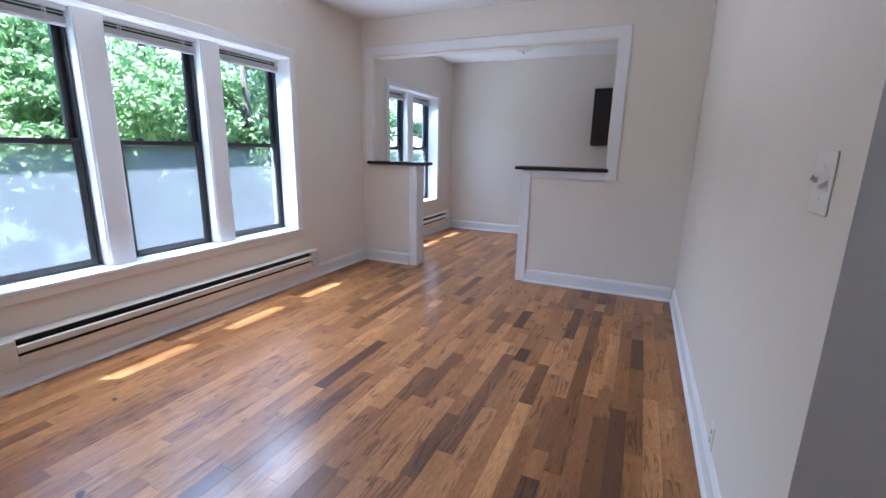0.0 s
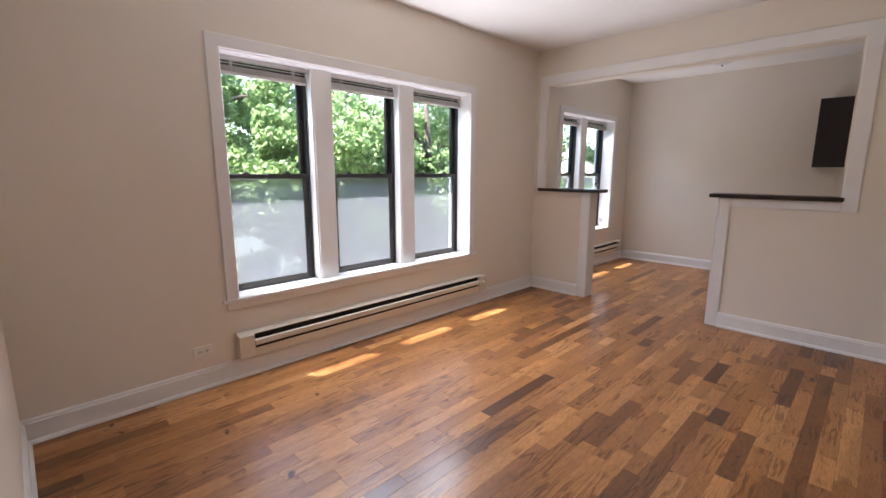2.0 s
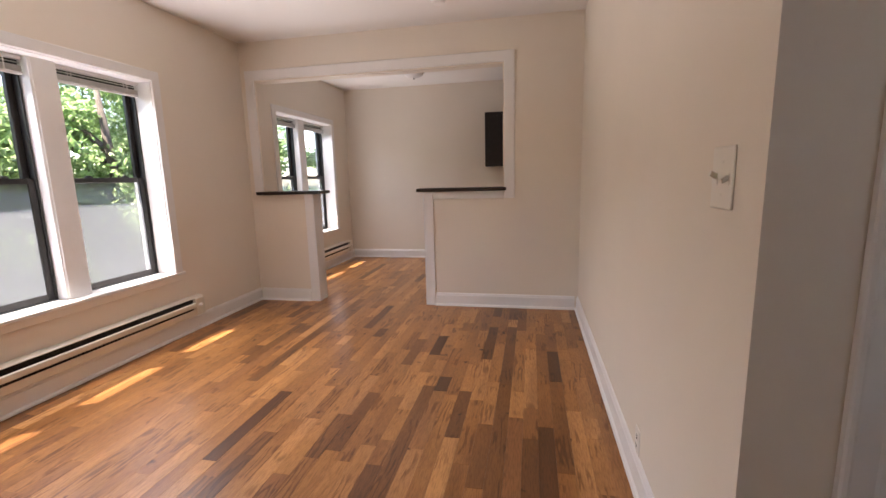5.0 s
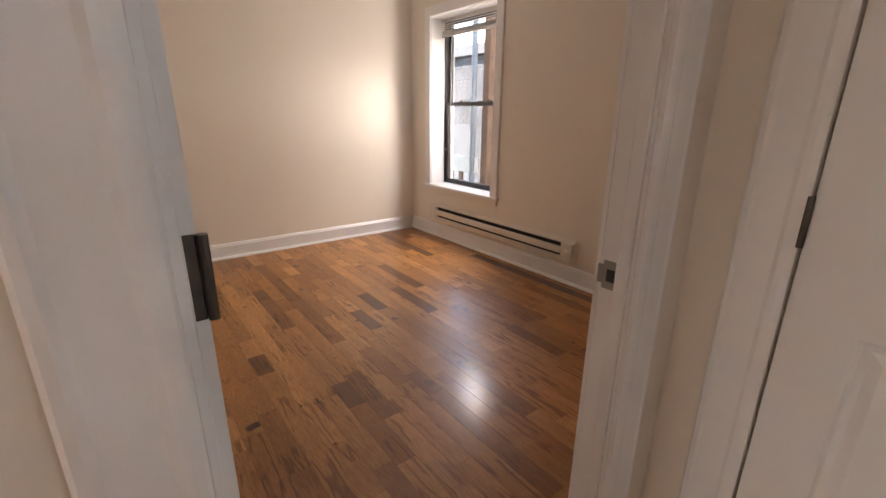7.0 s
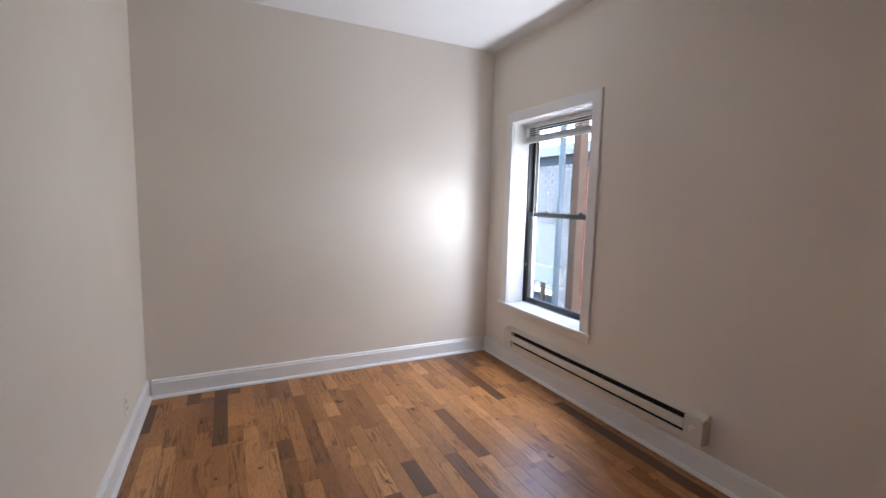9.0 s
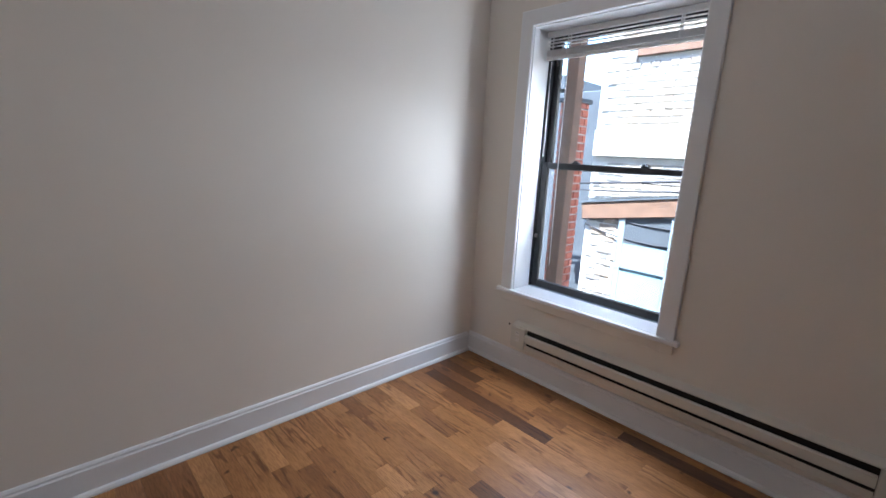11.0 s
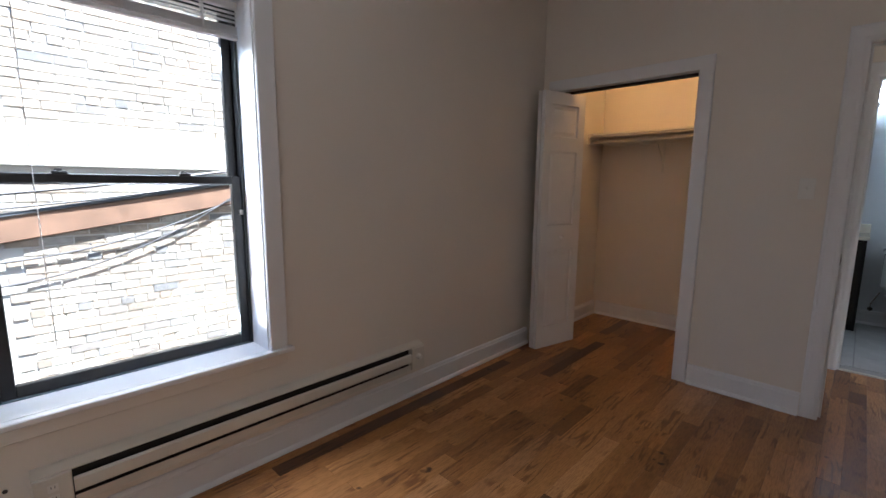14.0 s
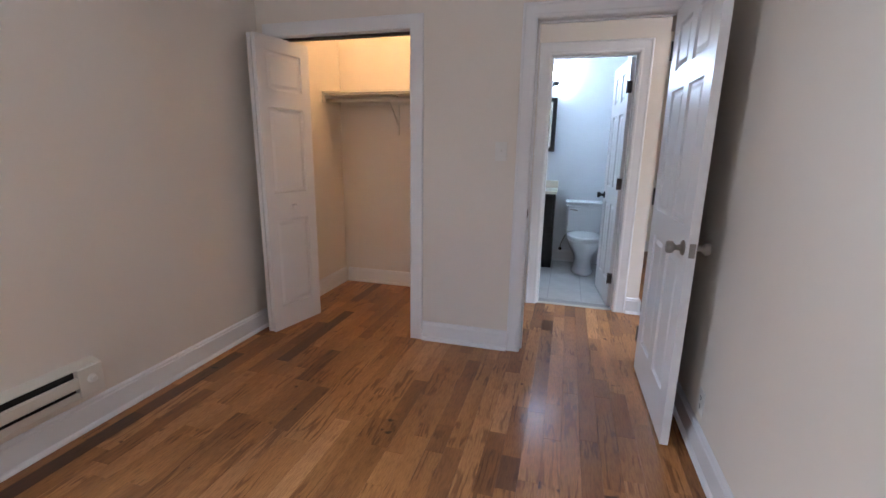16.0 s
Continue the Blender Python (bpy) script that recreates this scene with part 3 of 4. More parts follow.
def window_surround(name, wall_x, inward, y0, y1, z0, z1, depth, casing, stool_over):
    """Casing, stool, apron and reveals of a window opening in an x wall."""
    ob = thing(name, "white painted window casing, reveals and stool", "window trim", kind="structure")
    n = (inward, 0, 0)
    part("side_casing", casing_side(bmesh.new(), FLAT, casing, 0.018, (wall_x, y0, z0), (0, -1, 0), n, (0, 0, 1), z1 - z0, 0, -1), M_TRIM, ob)
    part("side_casing", casing_side(bmesh.new(), FLAT, casing, 0.018, (wall_x, y1, z0), (0, 1, 0), n, (0, 0, 1), z1 - z0, 0, -1), M_TRIM, ob)
    part("head_casing", casing_side(bmesh.new(), FLAT, casing, 0.018, (wall_x, y0, z1), (0, 0, 1), n, (0, 1, 0), y1 - y0, -1, -1), M_TRIM, ob)
    xo = wall_x - inward * depth
    part("stool", boxes(((xo, y0 + 0.001, z0 - 0.012), (wall_x, y1 - 0.001, z0 + 0.008)), ((wall_x, y0 - casing - 0.025, z0 - 0.016), (wall_x + inward * stool_over, y1 + casing + 0.025, z0 + 0.008)), bevel=0.004), M_TRIM, ob)
    part("apron", boxes(((wall_x, y0 - casing, z0 - 0.07), (wall_x + inward * 0.016, y1 + casing, z0 - 0.017)), bevel=0.004), M_TRIM if casing < 0.08 else M_WALL, ob)
    part("reveal", boxes(((xo, y0, z0 + 0.008), (wall_x, y0 + 0.006, z1)), ((xo, y1 - 0.006, z0 + 0.008), (wall_x, y1, z1)), ((xo, y0 + 0.006, z1 - 0.006), (wall_x, y1 - 0.006, z1))), M_TRIM, ob)
    return ob


XG = XL - 0.165
RAIL = 1.375
window_surround("window_trim_1", XL, 1, LW0, LW1, LWZ0, LWZ1, T, 0.08, 0.022)
window_surround("window_trim_2", XL, 1, KW0, KW1, LWZ0, LWZ1, T, 0.08, 0.022)
MUL = 0.175
WIDE = (LW1 - LW0 - 2 * MUL) / 3
count = 0
for start, units in ((LW0, 3), (KW0, 2)):
    wd = WIDE if units == 3 else (KW1 - KW0 - MUL) / 2
    for i in range(units):
        count += 1
        a = start + i * (wd + MUL)
        double_hung("window_%d" % count, a + 0.007, a + wd - 0.007, LWZ0 + 0.009, LWZ1 - 0.007, XG, -1, True, RAIL)
        blind(a + 0.012, a + wd - 0.012, LWZ1 - 0.008, LWZ1 - 0.125, XG + 0.04, "grey-white mini blind pulled up to the window head", open_slats=1)
        if i < units - 1:
            m0 = a + wd
            structure("window_mullion", boxes(((XL - 0.27, m0, LWZ0 + 0.008), (XL - 0.085, m0 + MUL, LWZ1 - 0.006)), ((XL - 0.085, m0 + 0.012, LWZ0 + 0.008), (XL - 0.078, m0 + MUL - 0.012, LWZ1 - 0.006)), bevel=0.003),
                      M_TRIM, "white painted mullion between the windows", "mullion")

XGB = XB + 0.17
window_surround("window_trim_3", XB, -1, BW0, BW1, BWZ0, BWZ1, T, 0.085, 0.035)
double_hung("window_6", BW0 + 0.007, BW1 - 0.007, BWZ0 + 0.009, BWZ1 - 0.007, XGB, 1, False, 1.325)
bb = blind(BW0 + 0.012, BW1 - 0.012, BWZ1 - 0.01, BWZ1 - 0.165, XGB - 0.04, "grey-white mini blind pulled up to the window head", open_slats=3)
wand = bmesh.new()
tube(wand, [(XGB - 0.06, BW1 - 0.06, BWZ1 - 0.03), (XGB - 0.062, BW1 - 0.062, BWZ1 - 0.5), (XGB - 0.058, BW1 - 0.06, BWZ1 - 0.72)], 0.004)
part("tilt_wand", wand, M_BLIND, bb, "clear plastic wand")
cord = bmesh.new()
tube(cord, [(XGB - 0.058, BW1 - 0.17, BWZ1 - 0.03), (XGB - 0.06, BW1 - 0.172, 1.3), (XGB - 0.056, BW1 - 0.178, 0.72)], 0.0018)
part("pull_cord", cord, M_BLIND, bb)
# screen-latch hardware on the side of the bedroom sash
for yy, zz in ((BW0 + 0.03, 1.18), (BW1 - 0.03, 0.88)):
    tagged(finish("sash_clip", boxes(((XGB - 0.016, yy - 0.01, zz - 0.012), (XGB - 0.001, yy + 0.01, zz + 0.012)), bevel=0.003), M_NICKEL), label="small metal clip screwed on the black sash", category="clip", kind="structure")


# ---- doors ----
def panel_leaf(parent, width, height, thick, layout, material=None):
    """A moulded panel leaf in its own space: x from the hinge, y is thickness, z up. layout: columns of (x0, x1) and rows of (z0, z1)."""
    material = material or M_DOOR
    cols, rows = layout
    bm = bmesh.new()
    xs = [0] + [v for c in cols for v in c] + [width]
    for i in range(0, len(xs), 2):
        box(bm, (xs[i], 0, 0), (xs[i + 1], thick, height))
    for c0, c1 in cols:
        zs = [0] + [v for r in rows for v in r] + [height]
        for i in range(0, len(zs), 2):
            box(bm, (c0, 0, zs[i]), (c1, thick, zs[i + 1]))
    leaf = part("leaf", bm, material, parent)
    for c0, c1 in cols:
        for r0, r1 in rows:
            pb = bmesh.new()
            for side in (0, 1):
                y_face = 0.0 if side == 0 else thick
                s = 1 if side == 0 else -1
                rings = []
                for inset, depth in ((0.0, 0.0), (0.006, 0.011), (0.018, 0.012), (0.038, 0.003)):
                    y = y_face + s * depth
                    rings.append([pb.verts.new((x, y, z)) for x, z in ((c0 + inset, r0 + inset), (c1 - inset, r0 + inset), (c1 - inset, r1 - inset), (c0 + inset, r1 - inset))])
                for a, b in zip(rings, rings[1:]):
                    for k in range(4):
                        pb.faces.new((a[k], a[(k + 1) % 4], b[(k + 1) % 4], b[k]))
                pb.faces.new(rings[-1])
            part("panel", pb, material, leaf)
    return leaf


def knob(parent, x, z, thick, both=True, material=None):
    material = material or M_NICKEL
    for s in ((-1, 1) if both else (-1,)):
        m = pose(x, thick if s == 1 else 0, z, -90 * s, 0, 0)
        bm = bmesh.new()
        lathe(bm, [(0.033, 0.0005), (0.033, 0.004), (0.028, 0.009), (0.014, 0.012), (0.011, 0.030), (0.016, 0.036), (0.025, 0.042), (0.027, 0.050), (0.027, 0.060), (0.024, 0.066), (0.010, 0.067)], m, 24)
        part("door_knob", bm, material, parent, "satin nickel round knob", smooth=True)


def hinges(parent, zs, x, y, side=1):
    for z in zs:
        bm = boxes(((x - 0.002, y - 0.016, z - 0.045), (x + 0.002, y + 0.016, z + 0.045)))
        lathe(bm, [(0.006, -0.047), (0.006, 0.047)], pose(x, y - 0.018 * side, z), 10)
        part("hinge", bm, M_HINGE, parent, "tarnished metal hinge")


SIX = lambda w: ([(0.11, w / 2 - 0.045), (w / 2 + 0.045, w - 0.11)], [(0.21, 0.86), (1.0, 1.61), (1.71, 1.93)])

# bedroom door, open against the partition
d1 = thing("door_1", "white six-panel door standing open, nickel knob", "door", pose(1.408, 1.885, 0.014, 0, 0, 90.8), kind="structure")
leaf = panel_leaf(d1, 0.765, 2.025, 0.035, SIX(0.765))
knob(leaf, 0.70, 0.91, 0.035)
part("latch_plate", boxes(((0.765, 0.006, 0.88), (0.767, 0.029, 0.94)), ((0.767, 0.012, 0.902), (0.775, 0.023, 0.918))), M_NICKEL, leaf)
for z in (0.22, 1.06, 1.83):
    hl = part("hinge_leaf", boxes(((-0.0025, 0.002, z - 0.048), (0.0, 0.031, z + 0.048)), bevel=0.001), M_HINGE, leaf, "tarnished hinge leaf")
    lathe_bm = lathe(bmesh.new(), [(0.006, -0.048), (0.006, 0.048)], pose(-0.004, -0.004, z), 10)
    part("hinge_barrel", lathe_bm, M_HINGE, leaf)
tagged(finish("strike_plate", boxes(((D1 - 0.006, YC - 0.05, 0.90), (D1 - 0.003, YC - 0.008, 0.96)), ((D1 - 0.006, YC - 0.008, 0.91), (D1 - 0.002, YC + 0.004, 0.95)), bevel=0.001), M_NICKEL), label="nickel strike plate on the jamb", category="strike plate", kind="structure")
tagged(finish("strike_hole", boxes(((D1 - 0.0075, YC - 0.036, 0.917), (D1 - 0.005, YC - 0.018, 0.943))), M_DARK), label="dark latch hole in the strike plate", category="latch hole", kind="structure")

# hall nook door, shut
d2 = thing("door_2", "white six-panel door, shut, in the hall", "door", pose(XN + 0.005, ND1 - 0.004, 0.012, 0, 0, -90), kind="structure")
leaf = panel_leaf(d2, ND1 - ND0 - 0.008, 2.018, 0.034, SIX(ND1 - ND0 - 0.008))
knob(leaf, ND1 - ND0 - 0.07, 0.91, 0.034, both=False)
hinges(leaf, (0.25, 1.05, 1.78), -0.002, 0.004, 1)

# bathroom door, open into the bathroom
ang = math.degrees(math.atan2(0.13 - 0.755, 1.515 - 1.452))
d3 = thing("door_3", "white six-panel bathroom door standing open", "door", pose(BA0 + 0.006, YBI + 0.004, 0.012, 0, 0, ang), kind="structure")
leaf = panel_leaf(d3, 0.62, 2.02, 0.034, SIX(0.62))
knob(leaf, 0.56, 0.91, 0.034, material=M_BRONZE)
hinges(leaf, (0.25, 1.05, 1.80), -0.004, 0.03, -1)

# closet bifold, folded open
BI = ([(0.075, 0.375)], [(0.17, 0.80), (0.99, 1.56), (1.67, 1.91)])
bf = thing("bifold_door", "white panelled bifold closet door folded open", "closet door", kind="structure")
for p, q in (((3.80, 1.665), (3.90, 2.095)), ((3.762, 1.67), (3.862, 2.10))):
    lf = panel_leaf(bf, 0.445, 2.0, 0.03, BI)
    lf.matrix_basis = pose(p[0], p[1], 0.012, 0, 0, math.degrees(math.atan2(q[1] - p[1], q[0] - p[0])))
    if p[0] < 3.79:
        knob_bm = lathe(bmesh.new(), [(0.010, 0.0005), (0.008, 0.01), (0.016, 0.018), (0.017, 0.024), (0.012, 0.03)], pose(0.22, 0.03, 0.895, -90, 0, 0), 16)
        part("knob", knob_bm, M_DOOR, lf, "small white wooden knob", smooth=True)
tagged(finish("bifold_track", boxes(((CL0, YH + 0.03, 2.008), (CL1, YH + 0.055, 2.027))), M_BRONZE), label="dark metal bifold track under the closet head", category="track", kind="structure")


# ---- baseboard heaters ----
def heater(y0, y1, x, inward, z0, z1, end_low, end_high, label, lip=0.24):
    """An electric baseboard convector on an x wall; depth towards inward."""
    h = thing("baseboard_heater", label, "heater", group="baseboard heaters")
    d = 0.062

    def X(a):
        return x + inward * a
    H = z1 - z0
    part("back_plate", boxes(((X(0.001), y0, z0), (X(0.008), y1, z1))), M_HEAT, h)
    # solid black filler and black fins paint the shade behind the slots
    part("cavity", boxes(((X(0.008), y0 + 0.105, z0 + 0.012), (X(0.030), y1 - 0.105, z1 - 0.02))), M_DARK, h, "near-black filler standing in for shade inside the heater")
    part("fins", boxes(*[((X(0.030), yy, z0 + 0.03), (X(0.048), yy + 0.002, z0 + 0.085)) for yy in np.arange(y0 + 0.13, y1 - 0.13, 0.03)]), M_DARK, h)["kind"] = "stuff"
    top = prism(bmesh.new(), [(0.0, 0.0), (d - 0.012, -0.016), (d - 0.012, -0.022), (d - 0.016, -0.022), (0.0, -0.006)], (X(0.001), y0, z1), (inward, 0, 0), (0, 0, 1), (0, 1, 0), y1 - y0)
    part("top_hood", top, M_HEAT, h)
    lo, hi = H * (lip + 0.09), H * 0.67
    front = prism(bmesh.new(), [(d - 0.010, lo), (d - 0.002, lo + 0.003), (d, lo + 0.008), (d, hi - 0.006), (d - 0.008, hi), (d - 0.014, hi), (d - 0.008, hi - 0.010), (d - 0.006, lo + 0.008)],
                  (X(0.001), y0 + 0.108, z0), (inward, 0, 0), (0, 0, 1), (0, 1, 0), y1 - y0 - 0.216)
    part("front_panel", front, M_HEAT, h)
    bottom = prism(bmesh.new(), [(0.004, 0.0), (d - 0.018, 0.0), (d - 0.010, 0.006), (d - 0.006, H * lip), (d - 0.009, H * lip), (d - 0.013, 0.009), (d - 0.020, 0.004), (0.004, 0.004)], (X(0.001), y0 + 0.108, z0), (inward, 0, 0), (0, 0, 1), (0, 1, 0), y1 - y0 - 0.216)
    part("bottom_lip", bottom, M_HEAT, h)
    for a, b, fit in ((y0, y0 + 0.105, end_low), (y1 - 0.105, y1, end_high)):
        e = part("end_box", boxes(((X(0.008), a, z0 + 0.002), (X(d + 0.001), b, z1 - 0.021)), bevel=0.003), M_HEAT, h)
        yc, zc = (a + b) / 2, z0 + H * 0.5
        if fit == "thermostat":
            kb = lathe(bmesh.new(), [(0.021, 0), (0.021, 0.004), (0.016, 0.006), (0.014, 0.020), (0.010, 0.022)], pose(X(d + 0.001), yc, zc, 0, 90 * inward, 0), 20)
            part("thermostat_knob", kb, M_PLATE, e, "round thermostat knob", smooth=False)
        elif fit == "outlet":
            for dz in (-0.02, 0.02):
                part("receptacle", boxes(((X(d + 0.001), yc - 0.014, zc + dz - 0.014), (X(d + 0.003), yc + 0.014, zc + dz + 0.014)), bevel=0.001), M_PLATE, e)
                for dy in (-0.005, 0.005):
                    part("slot", boxes(((X(d + 0.003), yc + dy - 0.001, zc + dz - 0.001), (X(d + 0.0038), yc + dy + 0.001, zc + dz + 0.007))), M_DARK, e)
    return h


heater(1.595, 4.20, XL, 1, 0.145, 0.325, "", "thermostat", "long cream electric baseboard heater under the windows", 0.32)
heater(5.55, 7.66, XL, 1, 0.145, 0.325, "", "thermostat", "cream electric baseboard heater under the kitchen windows", 0.32)
heater(3.235, 5.03, XB, -1, 0.185, 0.345, "thermostat", "outlet", "cream electric baseboard heater with thermostat and outlet")


# ---- plates ----
def plate_thing(name, label, category, m, kind_of):
    """A wall plate in its own space: z out of the wall, y up."""
    p = thing(name, label, category, m)
    part("cover", boxes(((-0.036, -0.058, 0), (0.036, 0.058, 0.005)), bevel=0.002), M_PLATE, p)
    if kind_of == "outlet":
        for dy in (-0.02, 0.02):
            r = part("receptacle", lathe(bmesh.new(), [(0.016, 0.005), (0.016, 0.007)], pose(0, dy, 0), 16), M_PLATE, p)
            part("slot", boxes(((-0.008, dy - 0.003, 0.007), (-0.0045, dy + 0.008, 0.0076))), M_DARK, r)
            part("slot", boxes(((0.0045, dy - 0.003, 0.007), (0.008, dy + 0.008, 0.0076))), M_DARK, r)
            part("slot", boxes(((-0.004, dy - 0.012, 0.007), (0.004, dy - 0.006, 0.0076))), M_DARK, r)
    else:
        for dx in ((0,) if kind_of == "switch" else (-0.02, 0.02)):
            part("collar", boxes(((dx - 0.006, -0.013, 0.005), (dx + 0.006, 0.013, 0.006))), M_PLATE, p)
            tg = part("toggle", boxes(((-0.004, -0.005, 0.0), (0.004, 0.005, 0.017)), bevel=0.001), M_PLATE, p)
            tg.matrix_basis = pose(dx, 0.002, 0.005, -28 if dx <= 0 else 28, 0, 0)
    for dy in ((-0.030, 0.030) if kind_of != "outlet" else (0,)):
        part("screw", lathe(bmesh.new(), [(0.003, 0.005), (0.003, 0.006)], pose(0, dy, 0), 8), M_PLATE, p)
    return p


to_px = Matrix(((0, 0, 1, 0), (1, 0, 0, 0), (0, 1, 0, 0), (0, 0, 0, 1)))   # faces +x
to_nx = Matrix(((0, 0, -1, 0), (-1, 0, 0, 0), (0, 1, 0, 0), (0, 0, 0, 1)))  # faces -x
to_py = Matrix(((-1, 0, 0, 0), (0, 0, 1, 0), (0, 1, 0, 0), (0, 0, 0, 1)))   # faces +y
quarter = pose(0, 0, 0, 0, 0, 90)
plate_thing("wall_outlet", "ivory duplex outlet set sideways above the baseboard", "outlet", Matrix.Translation((XL, 1.385, 0.255)) @ to_px @ quarter, "outlet")
sw = plate_thing("light_switch", "ivory double switch plate, toggles up and down", "light switch", Matrix.Translation((XR, 1.985, 1.317)) @ to_nx @ Matrix.Diagonal((1.7, 1.3, 1.0, 1)), "double")
plate_thing("wall_outlet", "ivory outlet low on the partition", "outlet", Matrix.Translation((XR, 2.64, 0.195)) @ to_nx, "outlet")
plate_thing("light_switch", "ivory single switch plate beside the closet", "light switch", Matrix.Translation((2.30, YC, 1.31)) @ to_py, "switch")
plate_thing("wall_outlet", "ivory outlet low on the bedroom wall", "outlet", Matrix.Translation((XR2, 4.775, 0.255)) @ to_px, "outlet")
plate_thing("wall_outlet", "ivory outlet behind the open door", "outlet", Matrix.Translation((XR2, 2.62, 0.24)) @ to_px, "outlet")
jk = thing("cable_jack", "tiny cable hole in the wall beside the heater", "wall jack", Matrix.Translation((XB, 5.09, 0.30)) @ to_nx)
part("ring", lathe(bmesh.new(), [(0.007, 0), (0.007, 0.003), (0.004, 0.004)], pose(0, 0, 0), 12), M_HINGE, jk)

# ---- ceiling things ----
fan = thing("ceiling_fan", "white ceiling fan lamp with a lit glass bowl", "ceiling fan", pose(-0.86, 3.10, ZC))
part("canopy", lathe(bmesh.new(), [(0.03, -0.07), (0.06, -0.05), (0.075, 0.0)], pose(0, 0, 0), 24), M_TRIM, fan, smooth=True)
part("motor_housing", lathe(bmesh.new(), [(0.06, -0.17), (0.11, -0.16), (0.125, -0.12), (0.12, -0.08), (0.03, -0.07)], pose(0, 0, 0), 28), M_TRIM, fan, smooth=True)
part("glass_bowl", lathe(bmesh.new(), [(0.005, -0.262), (0.05, -0.258), (0.09, -0.238), (0.115, -0.205), (0.118, -0.18), (0.06, -0.172)], pose(0, 0, 0), 28), M_FANGLASS, fan, "lit frosted glass bowl", smooth=True)
ch = tube(bmesh.new(), [(0.125, 0.02, -0.17), (0.126, 0.02, -0.33)], 0.0016)
chain = part("pull_chain", ch, M_NICKEL, fan)
part("chain_pull", lathe(bmesh.new(), [(0.003, -0.36), (0.007, -0.354), (0.005, -0.338), (0.002, -0.33)], pose(0.126, 0.02, 0), 12), M_BRONZE, chain, "dark bell-shaped pull")
det = thing("smoke_detector", "round white smoke detector on the ceiling", "smoke detector", pose(-0.12, 4.55, ZC))
part("base", lathe(bmesh.new(), [(0.062, -0.012), (0.066, -0.008), (0.066, -0.0005)], pose(0, 0, 0), 28), M_TRIM, det)
part("cover", lathe(bmesh.new(), [(0.02, -0.048), (0.048, -0.044), (0.056, -0.032), (0.056, -0.02)], pose(0, 0, 0), 28), M_TRIM, det)
part("vent_ring", lathe(bmesh.new(), [(0.052, -0.02), (0.052, -0.012)], pose(0, 0, 0), 28), M_DARK, det)
kl = thing("ceiling_light", "shallow glass dome light on the kitchen ceiling", "ceiling light", pose(-0.97, 6.92, ZC))
part("dome", lathe(bmesh.new(), [(0.01, -0.085), (0.07, -0.075), (0.12, -0.05), (0.14, -0.02), (0.14, -0.012)], pose(0, 0, 0), 28), M_BLIND, kl, "frosted glass dome", smooth=True)
part("pan", lathe(bmesh.new(), [(0.15, -0.012), (0.15, -0.0005)], pose(0, 0, 0), 28), M_NICKEL, kl)
part("finial", lathe(bmesh.new(), [(0.004, -0.102), (0.011, -0.096), (0.008, -0.084)], pose(0, 0, 0), 12), M_BRONZE, kl)

# ---- kitchen cabinet ----
kc = thing("wall_cabinet", "espresso-brown wooden kitchen wall cabinet", "cabinet", pose(-0.055, YK - 0.33, 1.475))
part("body", boxes(((0, 0.02, 0), (0.95, 0.329, 0.79)), bevel=0.002), M_CAB, kc)
for a in (0.003, 0.478):
    dr = part("door", boxes(((a, 0.0, 0.003), (a + 0.06, 0.019, 0.787)), ((a + 0.409, 0, 0.003), (a + 0.469, 0.019, 0.787)), ((a + 0.06, 0, 0.003), (a + 0.409, 0.019, 0.063)), ((a + 0.06, 0, 0.727), (a + 0.409, 0.019, 0.787)), ((a + 0.06, 0.007, 0.063), (a + 0.409, 0.019, 0.727))), M_CAB, kc)

# ---- closet ----
cs = thing("closet_shelf", "cream painted closet shelf with hanging rod", "shelf", pose(2.46, 0.742, 1.775))
part("board", boxes(((0, 0.0, 0), (XB - 2.46 - 0.002, 0.33, 0.018)), bevel=0.002), M_SHELF, cs)
part("back_cleat", boxes(((0, 0.0, -0.075), (XB - 2.46 - 0.002, 0.018, 0)), bevel=0.002), M_SHELF, cs)
part("side_cleat", boxes(((XB - 2.46 - 0.02, 0.02, -0.075), (XB - 2.46 - 0.002, 0.33, 0)), bevel=0.002), M_SHELF, cs)
part("rod", tube(bmesh.new(), [(0.0, 0.27, -0.055), (XB - 2.46 - 0.02, 0.27, -0.055)], 0.016, 14), M_SHELF, cs, smooth=True)
part("front_rod", tube(bmesh.new(), [(0.0, 0.325, -0.012), (XB - 2.46 - 0.02, 0.325, -0.012)], 0.006, 8), M_SHELF, cs)
br = part("bracket", boxes(((0.945, 0.0, -0.34), (0.965, 0.012, 0)), ((0.945, 0.0, -0.012), (0.965, 0.30, 0)), bevel=0.002), M_SHELF, cs)
part("brace", tube(bmesh.new(), [(0.955, 0.012, -0.25), (0.955, 0.14, -0.13), (0.955, 0.26, -0.03)], 0.007, 8), M_SHELF, br)
cl = thing("closet_lamp", "bare warm bulb in a porcelain holder in the closet", "lamp", pose(3.30, 1.45, ZC))
part("holder", lathe(bmesh.new(), [(0.022, -0.05), (0.05, -0.03), (0.055, -0.0005)], pose(0, 0, 0), 20), M_PORC, cl)
part("bulb", lathe(bmesh.new(), [(0.006, -0.155), (0.022, -0.148), (0.030, -0.125), (0.026, -0.095), (0.014, -0.07), (0.013, -0.05)], pose(0, 0, 0), 20), M_BULB_WARM, cl, "glowing warm bulb", smooth=True)

# ---- bathroom ----
to = thing("toilet", "white porcelain two-piece toilet with closed lid", "toilet", pose(1.66, -0.80, 0.004))


